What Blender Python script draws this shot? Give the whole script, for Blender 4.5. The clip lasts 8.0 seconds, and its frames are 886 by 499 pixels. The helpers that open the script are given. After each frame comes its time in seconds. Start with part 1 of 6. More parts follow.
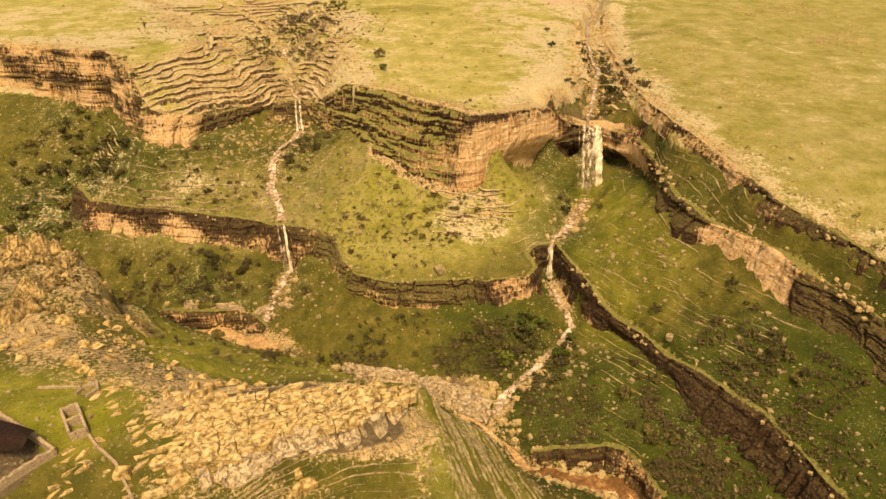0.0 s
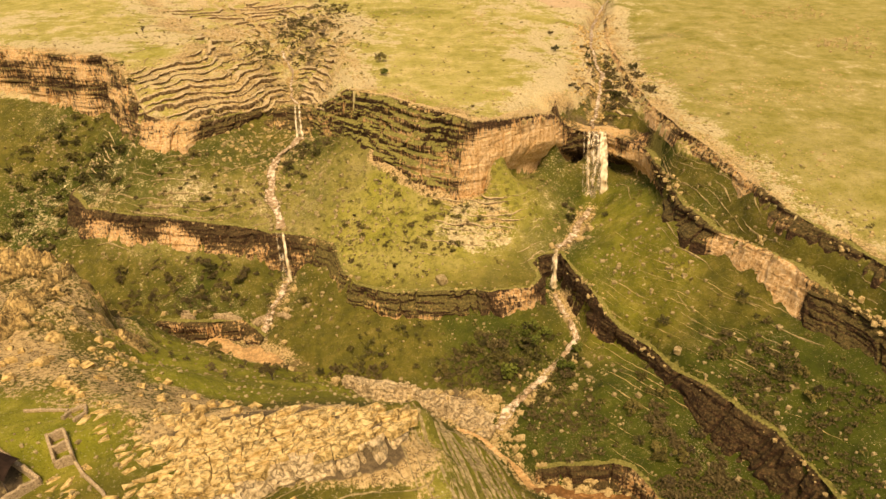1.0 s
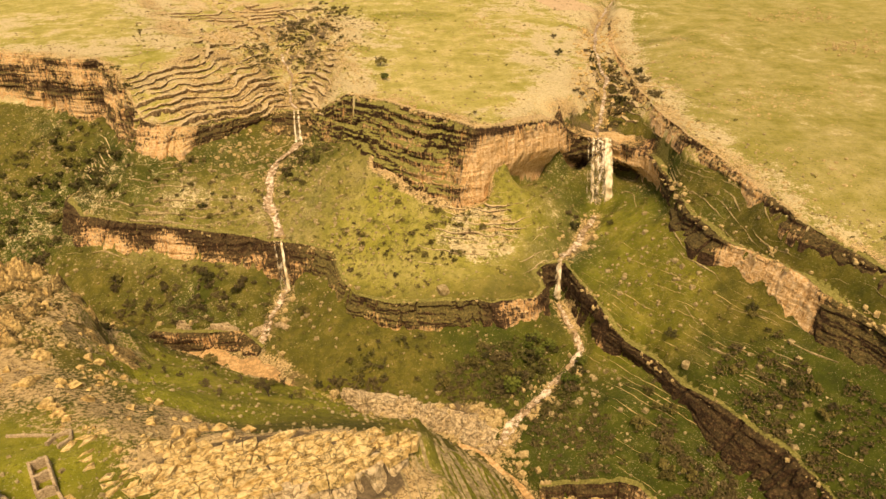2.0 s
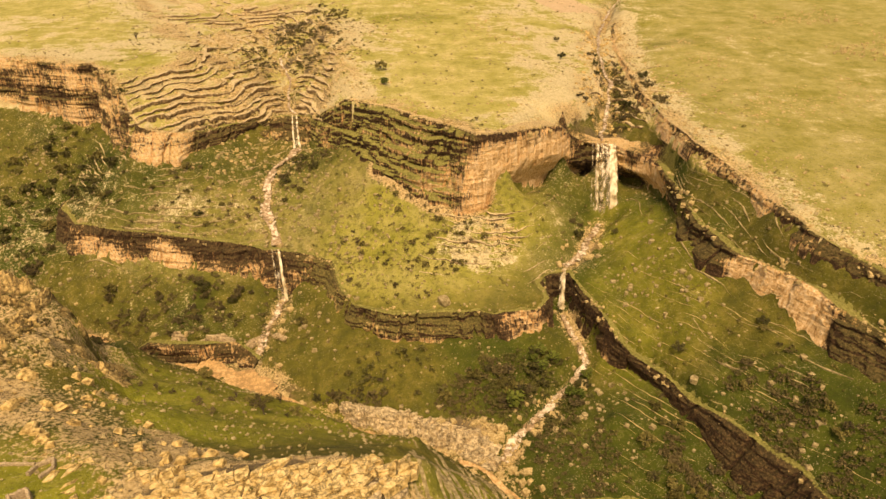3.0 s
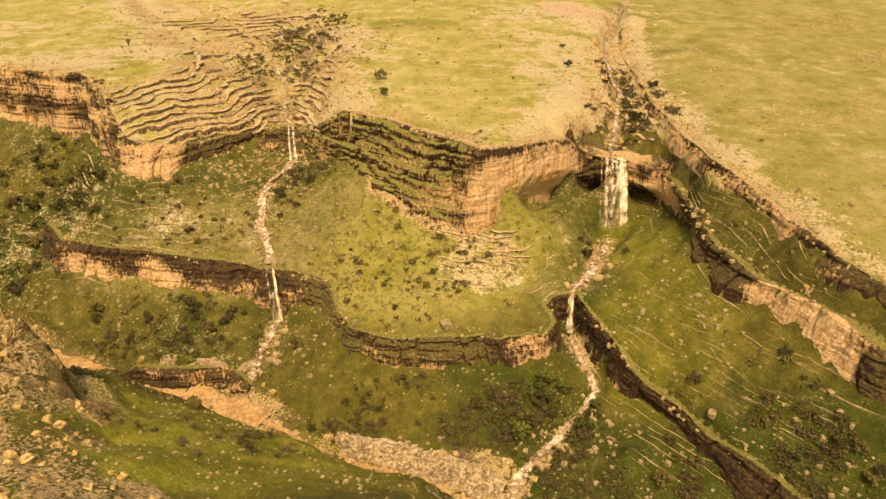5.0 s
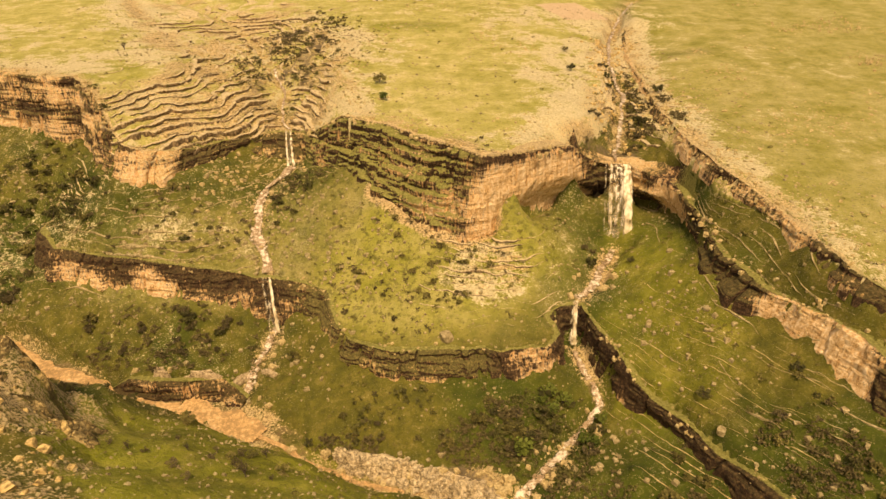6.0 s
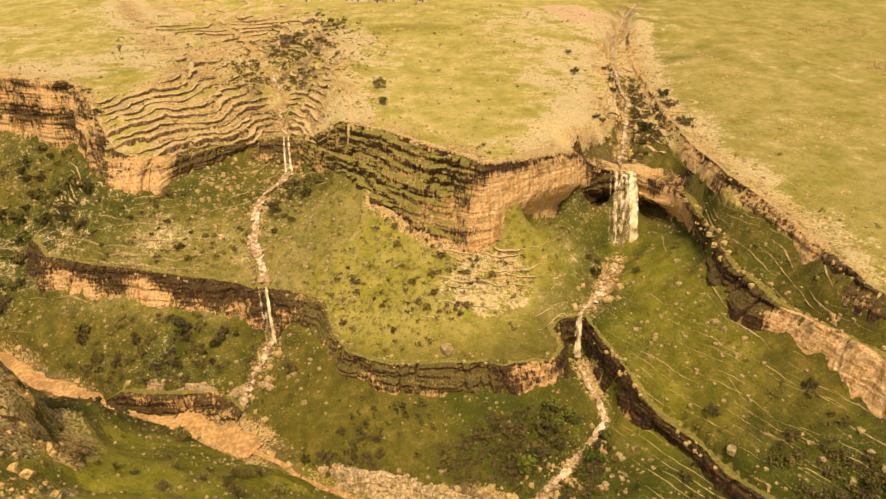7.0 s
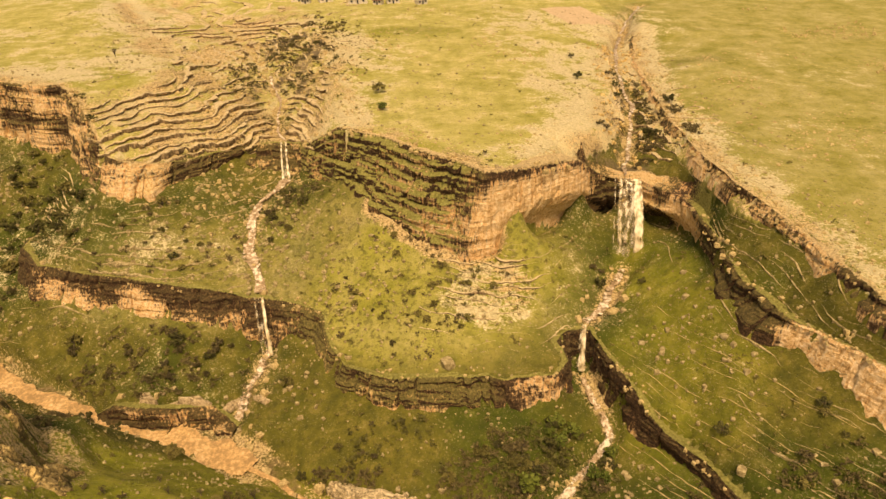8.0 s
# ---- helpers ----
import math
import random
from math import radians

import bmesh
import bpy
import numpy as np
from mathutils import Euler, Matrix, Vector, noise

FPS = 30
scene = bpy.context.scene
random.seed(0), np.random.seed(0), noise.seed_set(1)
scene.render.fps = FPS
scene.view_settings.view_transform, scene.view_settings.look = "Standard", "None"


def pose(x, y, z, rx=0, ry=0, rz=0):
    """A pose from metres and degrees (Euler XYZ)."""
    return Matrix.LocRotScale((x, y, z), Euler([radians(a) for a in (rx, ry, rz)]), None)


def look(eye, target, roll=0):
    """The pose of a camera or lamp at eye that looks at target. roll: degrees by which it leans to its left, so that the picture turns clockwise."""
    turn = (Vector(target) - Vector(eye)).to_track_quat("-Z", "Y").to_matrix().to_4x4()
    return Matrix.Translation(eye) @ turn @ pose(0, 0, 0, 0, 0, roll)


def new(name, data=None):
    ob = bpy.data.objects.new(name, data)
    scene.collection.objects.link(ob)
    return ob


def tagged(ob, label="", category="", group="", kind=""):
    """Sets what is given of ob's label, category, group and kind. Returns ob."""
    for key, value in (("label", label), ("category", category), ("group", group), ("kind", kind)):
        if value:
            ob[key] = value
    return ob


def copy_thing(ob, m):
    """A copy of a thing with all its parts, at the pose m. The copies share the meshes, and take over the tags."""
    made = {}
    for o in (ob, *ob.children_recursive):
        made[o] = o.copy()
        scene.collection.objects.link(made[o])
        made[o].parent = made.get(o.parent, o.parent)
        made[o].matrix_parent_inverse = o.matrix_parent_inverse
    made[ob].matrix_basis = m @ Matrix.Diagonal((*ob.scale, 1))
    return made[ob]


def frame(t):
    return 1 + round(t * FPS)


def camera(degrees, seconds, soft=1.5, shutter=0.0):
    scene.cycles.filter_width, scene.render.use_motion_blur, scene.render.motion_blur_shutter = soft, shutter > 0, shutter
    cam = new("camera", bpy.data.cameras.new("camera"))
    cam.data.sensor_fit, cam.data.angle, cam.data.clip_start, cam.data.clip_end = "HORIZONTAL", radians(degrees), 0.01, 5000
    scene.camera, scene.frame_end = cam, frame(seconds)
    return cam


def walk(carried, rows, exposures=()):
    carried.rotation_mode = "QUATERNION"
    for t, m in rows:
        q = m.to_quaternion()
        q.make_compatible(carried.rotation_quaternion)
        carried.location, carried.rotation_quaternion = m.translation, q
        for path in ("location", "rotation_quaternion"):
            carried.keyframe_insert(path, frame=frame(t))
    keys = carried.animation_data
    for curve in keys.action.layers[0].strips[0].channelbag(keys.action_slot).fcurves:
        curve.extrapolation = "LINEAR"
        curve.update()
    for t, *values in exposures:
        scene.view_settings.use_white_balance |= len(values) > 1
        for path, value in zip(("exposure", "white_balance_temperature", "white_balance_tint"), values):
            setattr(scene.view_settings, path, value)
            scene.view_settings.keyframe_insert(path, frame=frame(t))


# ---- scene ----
cam = camera(67.0, 8.0)
PATH = [
    (0, (-0.021, -0.052, 73.955), (0.003, 1.676, 72.948), -3.0),
    (0.5, (0.019, 2.518, 73.945), (0.04, 4.247, 72.94), -3.0),
    (1, (0.106, 5.233, 73.933), (0.125, 6.963, 72.929), -3.1),
    (1.5, (0.211, 7.972, 73.933), (0.228, 9.702, 72.93), -3.1),
    (1.7, (0.249, 9.08, 73.929), (0.265, 10.811, 72.926), -3.1),
    (3, (0.484, 16.411, 73.851), (0.496, 18.143, 72.85), -3.2),
    (3.5, (0.632, 19.331, 73.827), (0.642, 21.063, 72.827), -3.2),
    (4, (0.765, 22.171, 73.795), (0.773, 23.903, 72.795), -3.2),
    (4.5, (0.821, 25.093, 73.766), (0.829, 26.826, 72.767), -3.2),
    (4.7, (0.861, 26.241, 73.764), (0.868, 27.974, 72.766), -3.2),
    (6, (1.266, 33.589, 73.707), (1.269, 35.323, 72.709), -3.3),
    (6.5, (1.388, 36.383, 73.682), (1.389, 38.116, 72.684), -3.3),
    (7, (1.49, 39.259, 73.647), (1.49, 40.992, 72.65), -3.3),
    (7.5, (1.608, 42.133, 73.626), (1.607, 43.867, 72.63), -3.2),
    (8, (1.754, 44.952, 73.606), (1.752, 46.685, 72.61), -3.3),
]
walk(cam, [(t, look(eye, target, roll)) for t, eye, target, roll in PATH],
     exposures=[(0, 0.24, 10600, 17), (8, 0.225, 10600, 17)])

# ---- world and sun: bright overcast, veiled sun almost overhead ----
world = bpy.data.worlds.new("overcast_sky")
scene.world = world
world.use_nodes = True
wn, wl = world.node_tree.nodes, world.node_tree.links
sky = wn.new("ShaderNodeTexSky")
sky.sky_type = "NISHITA"
sky.sun_disc = False
sky.sun_elevation, sky.sun_rotation = radians(60), radians(176)
sky.air_density, sky.dust_density = 1.0, 4.0
wn["Background"].inputs["Strength"].default_value = 0.105
wl.new(sky.outputs[0], wn["Background"].inputs["Color"])
sun = new("sun", bpy.data.lights.new("sun", "SUN"))
sun.data.energy, sun.data.angle, sun.data.color = 2.65, radians(16), (1.0, 0.94, 0.85)
sun.matrix_world = look((7, -95, 165), (0, 0, 0))

# ---- landform: rims, feet, brooks and slopes in plan (x, y, height) ----
RIM_A = [(-225, 318, 13), (-193, 309.5, 13), (-174, 301, 13), (-157, 294, 13), (-141.5, 284.5, 13), (-131.5, 283, 13), (-124, 275.5, 11.5), (-114, 262, 9)]
FOOT_A = [(-225, 314, -6), (-195, 305, -6), (-177, 298, -7), (-160, 291, -8.5), (-146, 282, -11), (-135, 279, -11), (-127, 270, -12), (-119, 257, -12.5)]
RIM_B = [(-111, 256, 6.5), (-108, 250.5, 1), (-104, 248, -2.5), (-97, 248, -4.5), (-90.5, 252, -6.5), (-83, 258.7, -9), (-78, 264.5, -9.2), (-68.5, 269, -9.5), (-57.5, 274, -10), (-50, 273, -10)]
FOOT_B = [(-114, 251.5, -12.7), (-110.5, 246.5, -13.2), (-105, 242.5, -13.8), (-98, 240.8, -14.5), (-91.5, 244, -13.8), (-84, 255.5, -13.8), (-79.5, 260, -14), (-70, 266, -15.5), (-58, 267, -18), (-49, 265, -19)]
RIM_C = [(-42, 261, -6), (-35, 255, -1), (-30.5, 250.5, 2.5), (-20, 243, 2.8), (-14, 239, 3), (-4.5, 228.5, 2.5), (6, 219.5, 2), (14, 213, 1), (22.5, 214, 0.5), (31.5, 217.5, -0.5), (42, 224.5, -2), (46, 229, -6)]
FOOT_C = [(-43, 257, -18), (-38, 252.5, -16.5), (-33, 248, -15), (-25.5, 240, -14), (-20, 233, -16.5), (-10, 223.5, -21), (-1, 215.5, -23), (7.5, 210.5, -24), (17, 213.5, -26), (25, 219.5, -26), (35, 227.5, -26), (41.5, 233, -27)]
RIM_E = [(49, 231, -9.5), (54, 232.5, -12.5), (62, 231, -12.7), (66, 224, -13), (71, 219, -13.5), (73, 206.5, -14), (72, 191.5, -15), (72.5, 178, -16), (76, 169, -16.5), (78.5, 162, -17.5), (83.5, 153, -17), (87, 146.5, -17), (91, 142, -18), (95, 134, -20), (98.5, 125.5, -21), (108, 100, -24), (118, 70, -27)]
FOOT_E = [(48, 236.5, -28), (55, 238, -30), (64, 236, -29.5), (70.8, 228.5, -28), (73.4, 220, -26), (73.6, 207, -23.8), (71, 191.5, -22.5), (69.5, 180.5, -21.8), (71, 169, -22), (77, 163, -23.5), (81, 154, -26), (84.3, 145.5, -28.5), (89.5, 138.5, -28.5), (92.5, 128, -29.5), (96, 118, -31), (104, 95, -34), (114, 66, -36)]
RIM_D = [(100, 378, -3.5), (88.5, 334, -4), (84, 296, -4), (79, 262, -3), (77, 235, -2.5), (77.5, 210, -1.5), (78, 199, -1.2), (83, 187, -4), (86, 177, -5), (87, 163.5, -5), (90, 152, -7), (96, 145, -9.5), (102, 134, -11), (114, 105, -14), (126, 70, -17)]
FOOT_D = [(99.1, 378.0, -4.4), (87.3, 334.0, -5.2), (82.8, 296.0, -5.9), (77.8, 262.0, -5.8), (75.8, 235.0, -5.9), (76.4, 210.0, -4.9), (76.9, 199.0, -4.8), (81.8, 186.4, -7.1), (84.5, 176.4, -8.1), (85.1, 162.9, -8.4), (88.1, 150.8, -10.1), (94.8, 143.8, -12.3), (100.8, 132.8, -13.5), (112.8, 103.8, -16.5), (124.8, 68.8, -19.5)]
RIM_G = [(-141, 252, -31), (-138, 246, -29), (-134.5, 238.5, -27.8), (-127, 230.5, -30.5), (-111, 224.5, -31), (-90, 218.5, -31), (-69, 215, -33.5), (-58, 214, -36), (-54, 213.5, -36.5), (-44.5, 211, -37), (-35, 205.5, -37.5), (-33, 199, -39.5), (-31.5, 193.5, -41.5), (-27.5, 186.5, -42.5), (-14.5, 181, -42.5), (-1.5, 179, -41.5), (11.5, 177.5, -41), (14.5, 175, -41), (29, 176, -40.5), (32.5, 181, -40), (31, 188, -39), (34.5, 191.5, -38.5)]
FOOT_G = [(-142.5, 251, -32.5), (-141, 244, -35.5), (-138, 234.5, -37.5), (-129, 225.8, -39), (-112.5, 220.5, -40.5), (-92, 216, -41), (-69.5, 210, -42), (-56.5, 209.5, -48), (-52, 208, -49.5), (-45, 206, -46), (-38, 200, -45), (-35.5, 195.5, -45.5), (-33, 189, -47.5), (-30.5, 185, -49), (-15, 178, -49.5), (-0.5, 174.5, -49.5), (12.5, 174, -47.5), (19, 171.5, -49), (29.5, 175, -48), (33.5, 180, -49), (34, 186.5, -49), (36, 189, -49)]
RIM_H = [(39.5, 189.5, -37), (40.8, 182, -37.6), (44, 173.5, -38.8), (46.4, 168.5, -40), (48.6, 164, -43), (51.5, 159, -45), (57.5, 149.4, -45.3), (61.1, 139.8, -45.3), (65.5, 131.4, -43.4), (69.2, 125, -43), (75, 114.3, -43), (80, 92, -43), (90, 62, -43)]
FOOT_H = [(39.6, 187.5, -48), (40.6, 181, -49.2), (43.2, 173, -50), (45.2, 168.2, -51), (48, 164, -51.5), (52, 159.6, -50.6), (57.2, 150.4, -49.5), (59.6, 142, -49.5), (62.8, 132.6, -50.4), (65, 124, -52), (68.5, 115, -53.3), (77, 91, -54), (87, 60, -54)]
RIM_Q = [(-99, 188, -56.5), (-93, 188, -52.8), (-83.8, 186.4, -52.6), (-74.8, 185.2, -52.8), (-64.3, 185.6, -53.4), (-57.7, 182, -57.8)]
FOOT_Q = [(-98, 186.5, -57.3), (-92, 186.2, -57.8), (-84.2, 185.2, -58), (-75.8, 183.8, -58.2), (-65.5, 182.6, -58.3), (-58.6, 180, -58.4)]
RIM_R = [(-30.4, 160.7, -58.6), (-23.7, 158.8, -59), (-15.9, 157.6, -59.3), (-8.1, 154.5, -59.8), (0.9, 150.8, -60.4), (8.2, 148, -61.3), (13.4, 143.4, -62)]
FOOT_R = [(-29, 157.9, -62), (-22.4, 155.6, -62.4), (-14.6, 153.4, -62.6), (-7.1, 150.2, -63), (0.2, 146.4, -63.4), (7, 142.2, -64), (11.8, 138.6, -64.3)]
RIM_N = [(-37, 70, -1.5), (-32, 72.5, -2.5), (-26, 77.5, -3), (-18, 80, -4), (-12, 81.5, -4.5), (-9.5, 85, -5.2), (-7.5, 88, -6.5)]
FOOT_N = [(-36, 68, -4), (-31, 70.5, -5), (-26, 76.2, -6.5), (-17.5, 78.5, -8), (-11, 80.3, -8.2), (-8, 83.5, -8.8), (-6, 87, -9)]
RIM_P = [(22, 124.5, -62.5), (28, 124, -61), (34, 123.5, -60.5), (42, 123, -60), (46, 121, -60), (48.5, 114, -60), (50.5, 106, -60)]
FOOT_P = [(22, 122.5, -65), (28, 122, -65.6), (34, 121.5, -66), (41, 121, -66.4), (44.5, 119, -66.6), (46.8, 113, -66.8), (49, 105, -67)]
GROUND_LINES = {
    "terrace_edge": [(-112.5, 263, 10), (-108, 275, 10), (-99.5, 280.5, 9.5), (-93.5, 295.5, 11), (-108.5, 325, 10.5), (-127, 357, 9.5), (-148, 403, 10), (-174.5, 454.5, 10)],
    "brook_west": [(-53.5, 276, -10), (-57.5, 284, -9), (-59, 303.5, -4), (-67.5, 327, 0), (-74.5, 344.5, 1), (-93.5, 387, 4), (-123, 432, 6), (-149.5, 467, 8)],
    "cascade_west": [(-52, 262, -19.5), (-58.5, 249.5, -22), (-61, 239.5, -26), (-58, 227, -31), (-54, 216, -36.5)],
    "run_west": [(-52.5, 205.5, -50.5), (-55.5, 192.5, -53.5), (-58, 186, -57), (-60.5, 182.5, -59.5)],
    "edge_mid": [(-80, 441.5, 8), (-57, 384, 8), (-38, 338.5, 8), (-36, 299, 7.5), (-32, 274, 5), (-28, 255, 3)],
    "edge_east": [(42, 231, -2), (45, 237, -1.8), (50, 245, -1.2), (56.5, 256.5, -1), (65, 282.5, -1.5), (73, 309, -2), (79, 347, -2.5), (98, 406, -3), (116, 444.5, -3)],
    "brook_east": [(59.3, 232.6, -12.4), (60, 238.5, -12.2), (65, 253, -11), (74.5, 287, -8), (78.5, 322.5, -6.5), (88, 362.5, -6), (106, 412.5, -5), (124, 451.5, -4.5)],
    "plunge_foot": [(49.5, 218, -34), (56, 217.5, -35), (60.5, 214.5, -34)],
    "brook_mid": [(55.5, 215, -35), (48, 203, -36), (43.5, 196, -36.5), (39, 193, -37)],
    "run_mid": [(38, 184, -49), (40.5, 173.5, -52), (41.5, 168, -54.5), (39, 165, -56), (35.5, 162.5, -58), (31.5, 158.5, -59), (19, 147.5, -62), (14.5, 140, -63.5)],
    "river": [(-178, 214, -54.5), (-143, 211, -55.5), (-119, 197.5, -56.5), (-94, 183, -57.8), (-77, 180.6, -58.2), (-62, 174.2, -58.5), (-51.5, 167.5, -58.9), (-28, 154.5, -62), (-3.5, 145, -63), (9, 137.5, -64), (16.5, 129, -64.5), (20, 121.5, -65), (27.5, 118, -66), (37.5, 116.5, -66.5), (44.5, 111.5, -66.5), (48, 103.5, -67), (52, 60, -68)],
    "bank_far": [(-116, 191, -54), (-104, 191.5, -52.2)],
    "bank_mid": [(-52, 178.5, -57), (-44, 173, -57.8), (-34, 164, -58.2)],
    "ledge_h": [(50, 165.8, -41.5), (55.1, 157.3, -41.5), (61.5, 146.3, -41.5), (66.7, 134.7, -42)],
    "headland": [(-110, 260, 8), (-105, 256, 3), (-97, 255, -1), (-88, 260, -4.5), (-78, 267, -6), (-67, 272.5, -5.3)],
    "amphitheatre": [(-106, 271, 6.5), (-97, 272, 4), (-88, 275, 3.5), (-80, 280, 3), (-72.6, 279, -0.2)],
    "gully_east": [(-56, 340, 3.8), (-48, 312, 2), (-44, 285, -1)],
    "bench_brow": [(-93, 165, -38), (-84, 161, -32), (-73.5, 148, -34), (-63.5, 146.5, -35), (-52.5, 142.5, -35.5), (-44, 142, -38), (-32.5, 140.5, -42), (-22, 138, -48), (-7.5, 141, -55.5)],
    "bench": [(-67, 126, -21.5), (-52, 121.5, -23), (-45.5, 123.5, -25.3), (-32, 123, -29.8), (-24, 131, -36.7)],
    "bench_east": [(-11, 122, -33), (-7, 124, -35)],
    "bench_back": [(-47.5, 106, -14.4), (-9.6, 106, -20)],
    "spur_top": [(-140, 120, 4), (-110, 116, 1), (-95, 120, -1.5), (-85, 123, -1.5)],
    "spur_crest": [(-165, 152, 3), (-125, 148.5, -2), (-105, 146.5, -4), (-90, 144.2, -5.2), (-82, 137.5, -7), (-79, 133, -9)],
    "spur_ridge": [(-105, 148.5, -1.5), (-97, 147.5, -2.5), (-90.5, 146.2, -3.8), (-86, 143.8, -6), (-82.5, 142, -8.5), (-80, 140.7, -11)],
    "spur_apron": [(-83.5, 149.4, -24), (-81, 149.5, -24.5), (-76, 147, -27)],
    "spur_face": [(-81, 126, -4.5), (-74, 120.5, -6.5), (-70, 118, -10.3), (-65.5, 113.5, -9.2)],
    "spur_side": [(-75, 128.5, -12), (-71, 125, -14.5)],
    "spur_foot": [(-165, 172, -22), (-125, 163, -28), (-105, 159, -29), (-92, 155, -28), (-84, 149.8, -25), (-79.5, 142, -23.5), (-75, 134, -21)],
    "crest": [(-75, 104, -2), (-61, 98, -3), (-58.5, 93.5, -1.5), (-50, 89, -0.5), (-42, 87, -2), (-38, 88, -3), (-28, 87.5, -3.5), (-21, 89, -3.5), (-13, 90.5, -5), (-7, 91, -6), (-4, 91.5, -8.5)],
    "brow": [(-2, 84, -10), (-1, 72, -12), (0, 60, -14)],
    "apron": [(-31.5, 66.5, -9), (-18, 70.5, -12), (-5.5, 72, -12.5)],
    "near_slope": [(-4, 112, -32), (0.5, 109, -33), (8.5, 109.5, -38.5), (13, 107, -49)],
    "near_top": [(-90, 80, 3), (-59, 82, 0.5), (-49, 86, -0.5), (-42.5, 78.5, -1.5)],
    "east_slope": [(43, 143, -51)],
    "nose": [(-6, 203, -31), (1.7, 183.5, -38), (18.7, 201, -30)],
    "south_edge": [(-60, 55, -4), (-32, 55, -14), (0, 52, -18), (25, 55, -55)],
}


def plateau(x, y):
    """Height of the gently tilted tableland."""
    return 2.5 - 0.05 * np.clip(x, -220, 200) + 0.02 * (np.clip(y, 60, 420) - 230)


def lattice(seed):
    return np.random.RandomState(seed).rand(256, 256)


LATTICES = [lattice(k) for k in range(6)]


def vnoise(x, y, k=0):
    """Smooth value noise from 0 to 1."""
    t = LATTICES[k % 6]
    i, j = np.floor(x).astype(int), np.floor(y).astype(int)
    u, v = x - i, y - j
    u, v = u * u * (3 - 2 * u), v * v * (3 - 2 * v)
    a, b = t[i & 255, j & 255], t[(i + 1) & 255, j & 255]
    c, d = t[i & 255, (j + 1) & 255], t[(i + 1) & 255, (j + 1) & 255]
    return (a * (1 - u) + b * u) * (1 - v) + (c * (1 - u) + d * u) * v


def fbm(x, y, size, octaves=4, k=0):
    """Layered noise round 0, about -0.5 to 0.5, with features of that size."""
    total, weight, amp, s = 0.0, 0.0, 1.0, 1.0 / size
    for o in range(octaves):
        total = total + amp * (vnoise(x * s + 17.3 * o, y * s + 9.1 * o, k + o) - 0.5)
        weight += amp
        amp, s = amp * 0.5, s * 2.03
    return total / weight * 1.6


def resample(line, step):
    """Points along a polyline (rows of any width) at even steps in plan."""
    p = np.array(line, float)
    s = np.concatenate([[0], np.cumsum(np.hypot(*np.diff(p[:, :2], axis=0).T))])
    n = max(2, int(round(s[-1] / step)) + 1)
    q = np.linspace(0, s[-1], n)
    return np.stack([np.interp(q, s, p[:, c]) for c in range(p.shape[1])], 1)


def cliff_line(rim, foot, step):
    """Rim and foot side by side, resampled; the outward normal; and the line behind the face where the ground takes over."""
    both = resample([(*r, *f) for r, f in zip(rim, foot)], step)
    r, f = both[:, :3], both[:, 3:]
    k = max(1, int(4 / step))
    mid = (r[:, :2] + f[:, :2]) / 2
    pad = np.concatenate([np.repeat(mid[:1], k, 0), mid, np.repeat(mid[-1:], k, 0)])
    tan = pad[2 * k:] - pad[:-2 * k]
    tan /= np.linalg.norm(tan, axis=1)[:, None] + 1e-9
    nor = np.stack([tan[:, 1], -tan[:, 0]], 1)
    d = ((f - r)[:, :2] * nor).sum(1)
    back = r.copy()
    back[:, :2] += nor * (np.minimum(0, d) - 1.3)[:, None]
    return r, f, nor, back


UPPER_RIM, UPPER_FOOT = RIM_A + RIM_B + RIM_C + RIM_E, FOOT_A + FOOT_B + FOOT_C + FOOT_E
LOWER_RIM, LOWER_FOOT = RIM_G + RIM_H, FOOT_G + FOOT_H
CLIFFS = [("upper", UPPER_RIM, UPPER_FOOT), ("bench", RIM_D, FOOT_D), ("lower", LOWER_RIM, LOWER_FOOT), ("outcrop", RIM_N, FOOT_N), ("pool", RIM_P, FOOT_P), ("bank", RIM_Q, FOOT_Q), ("gorge", RIM_R, FOOT_R)]

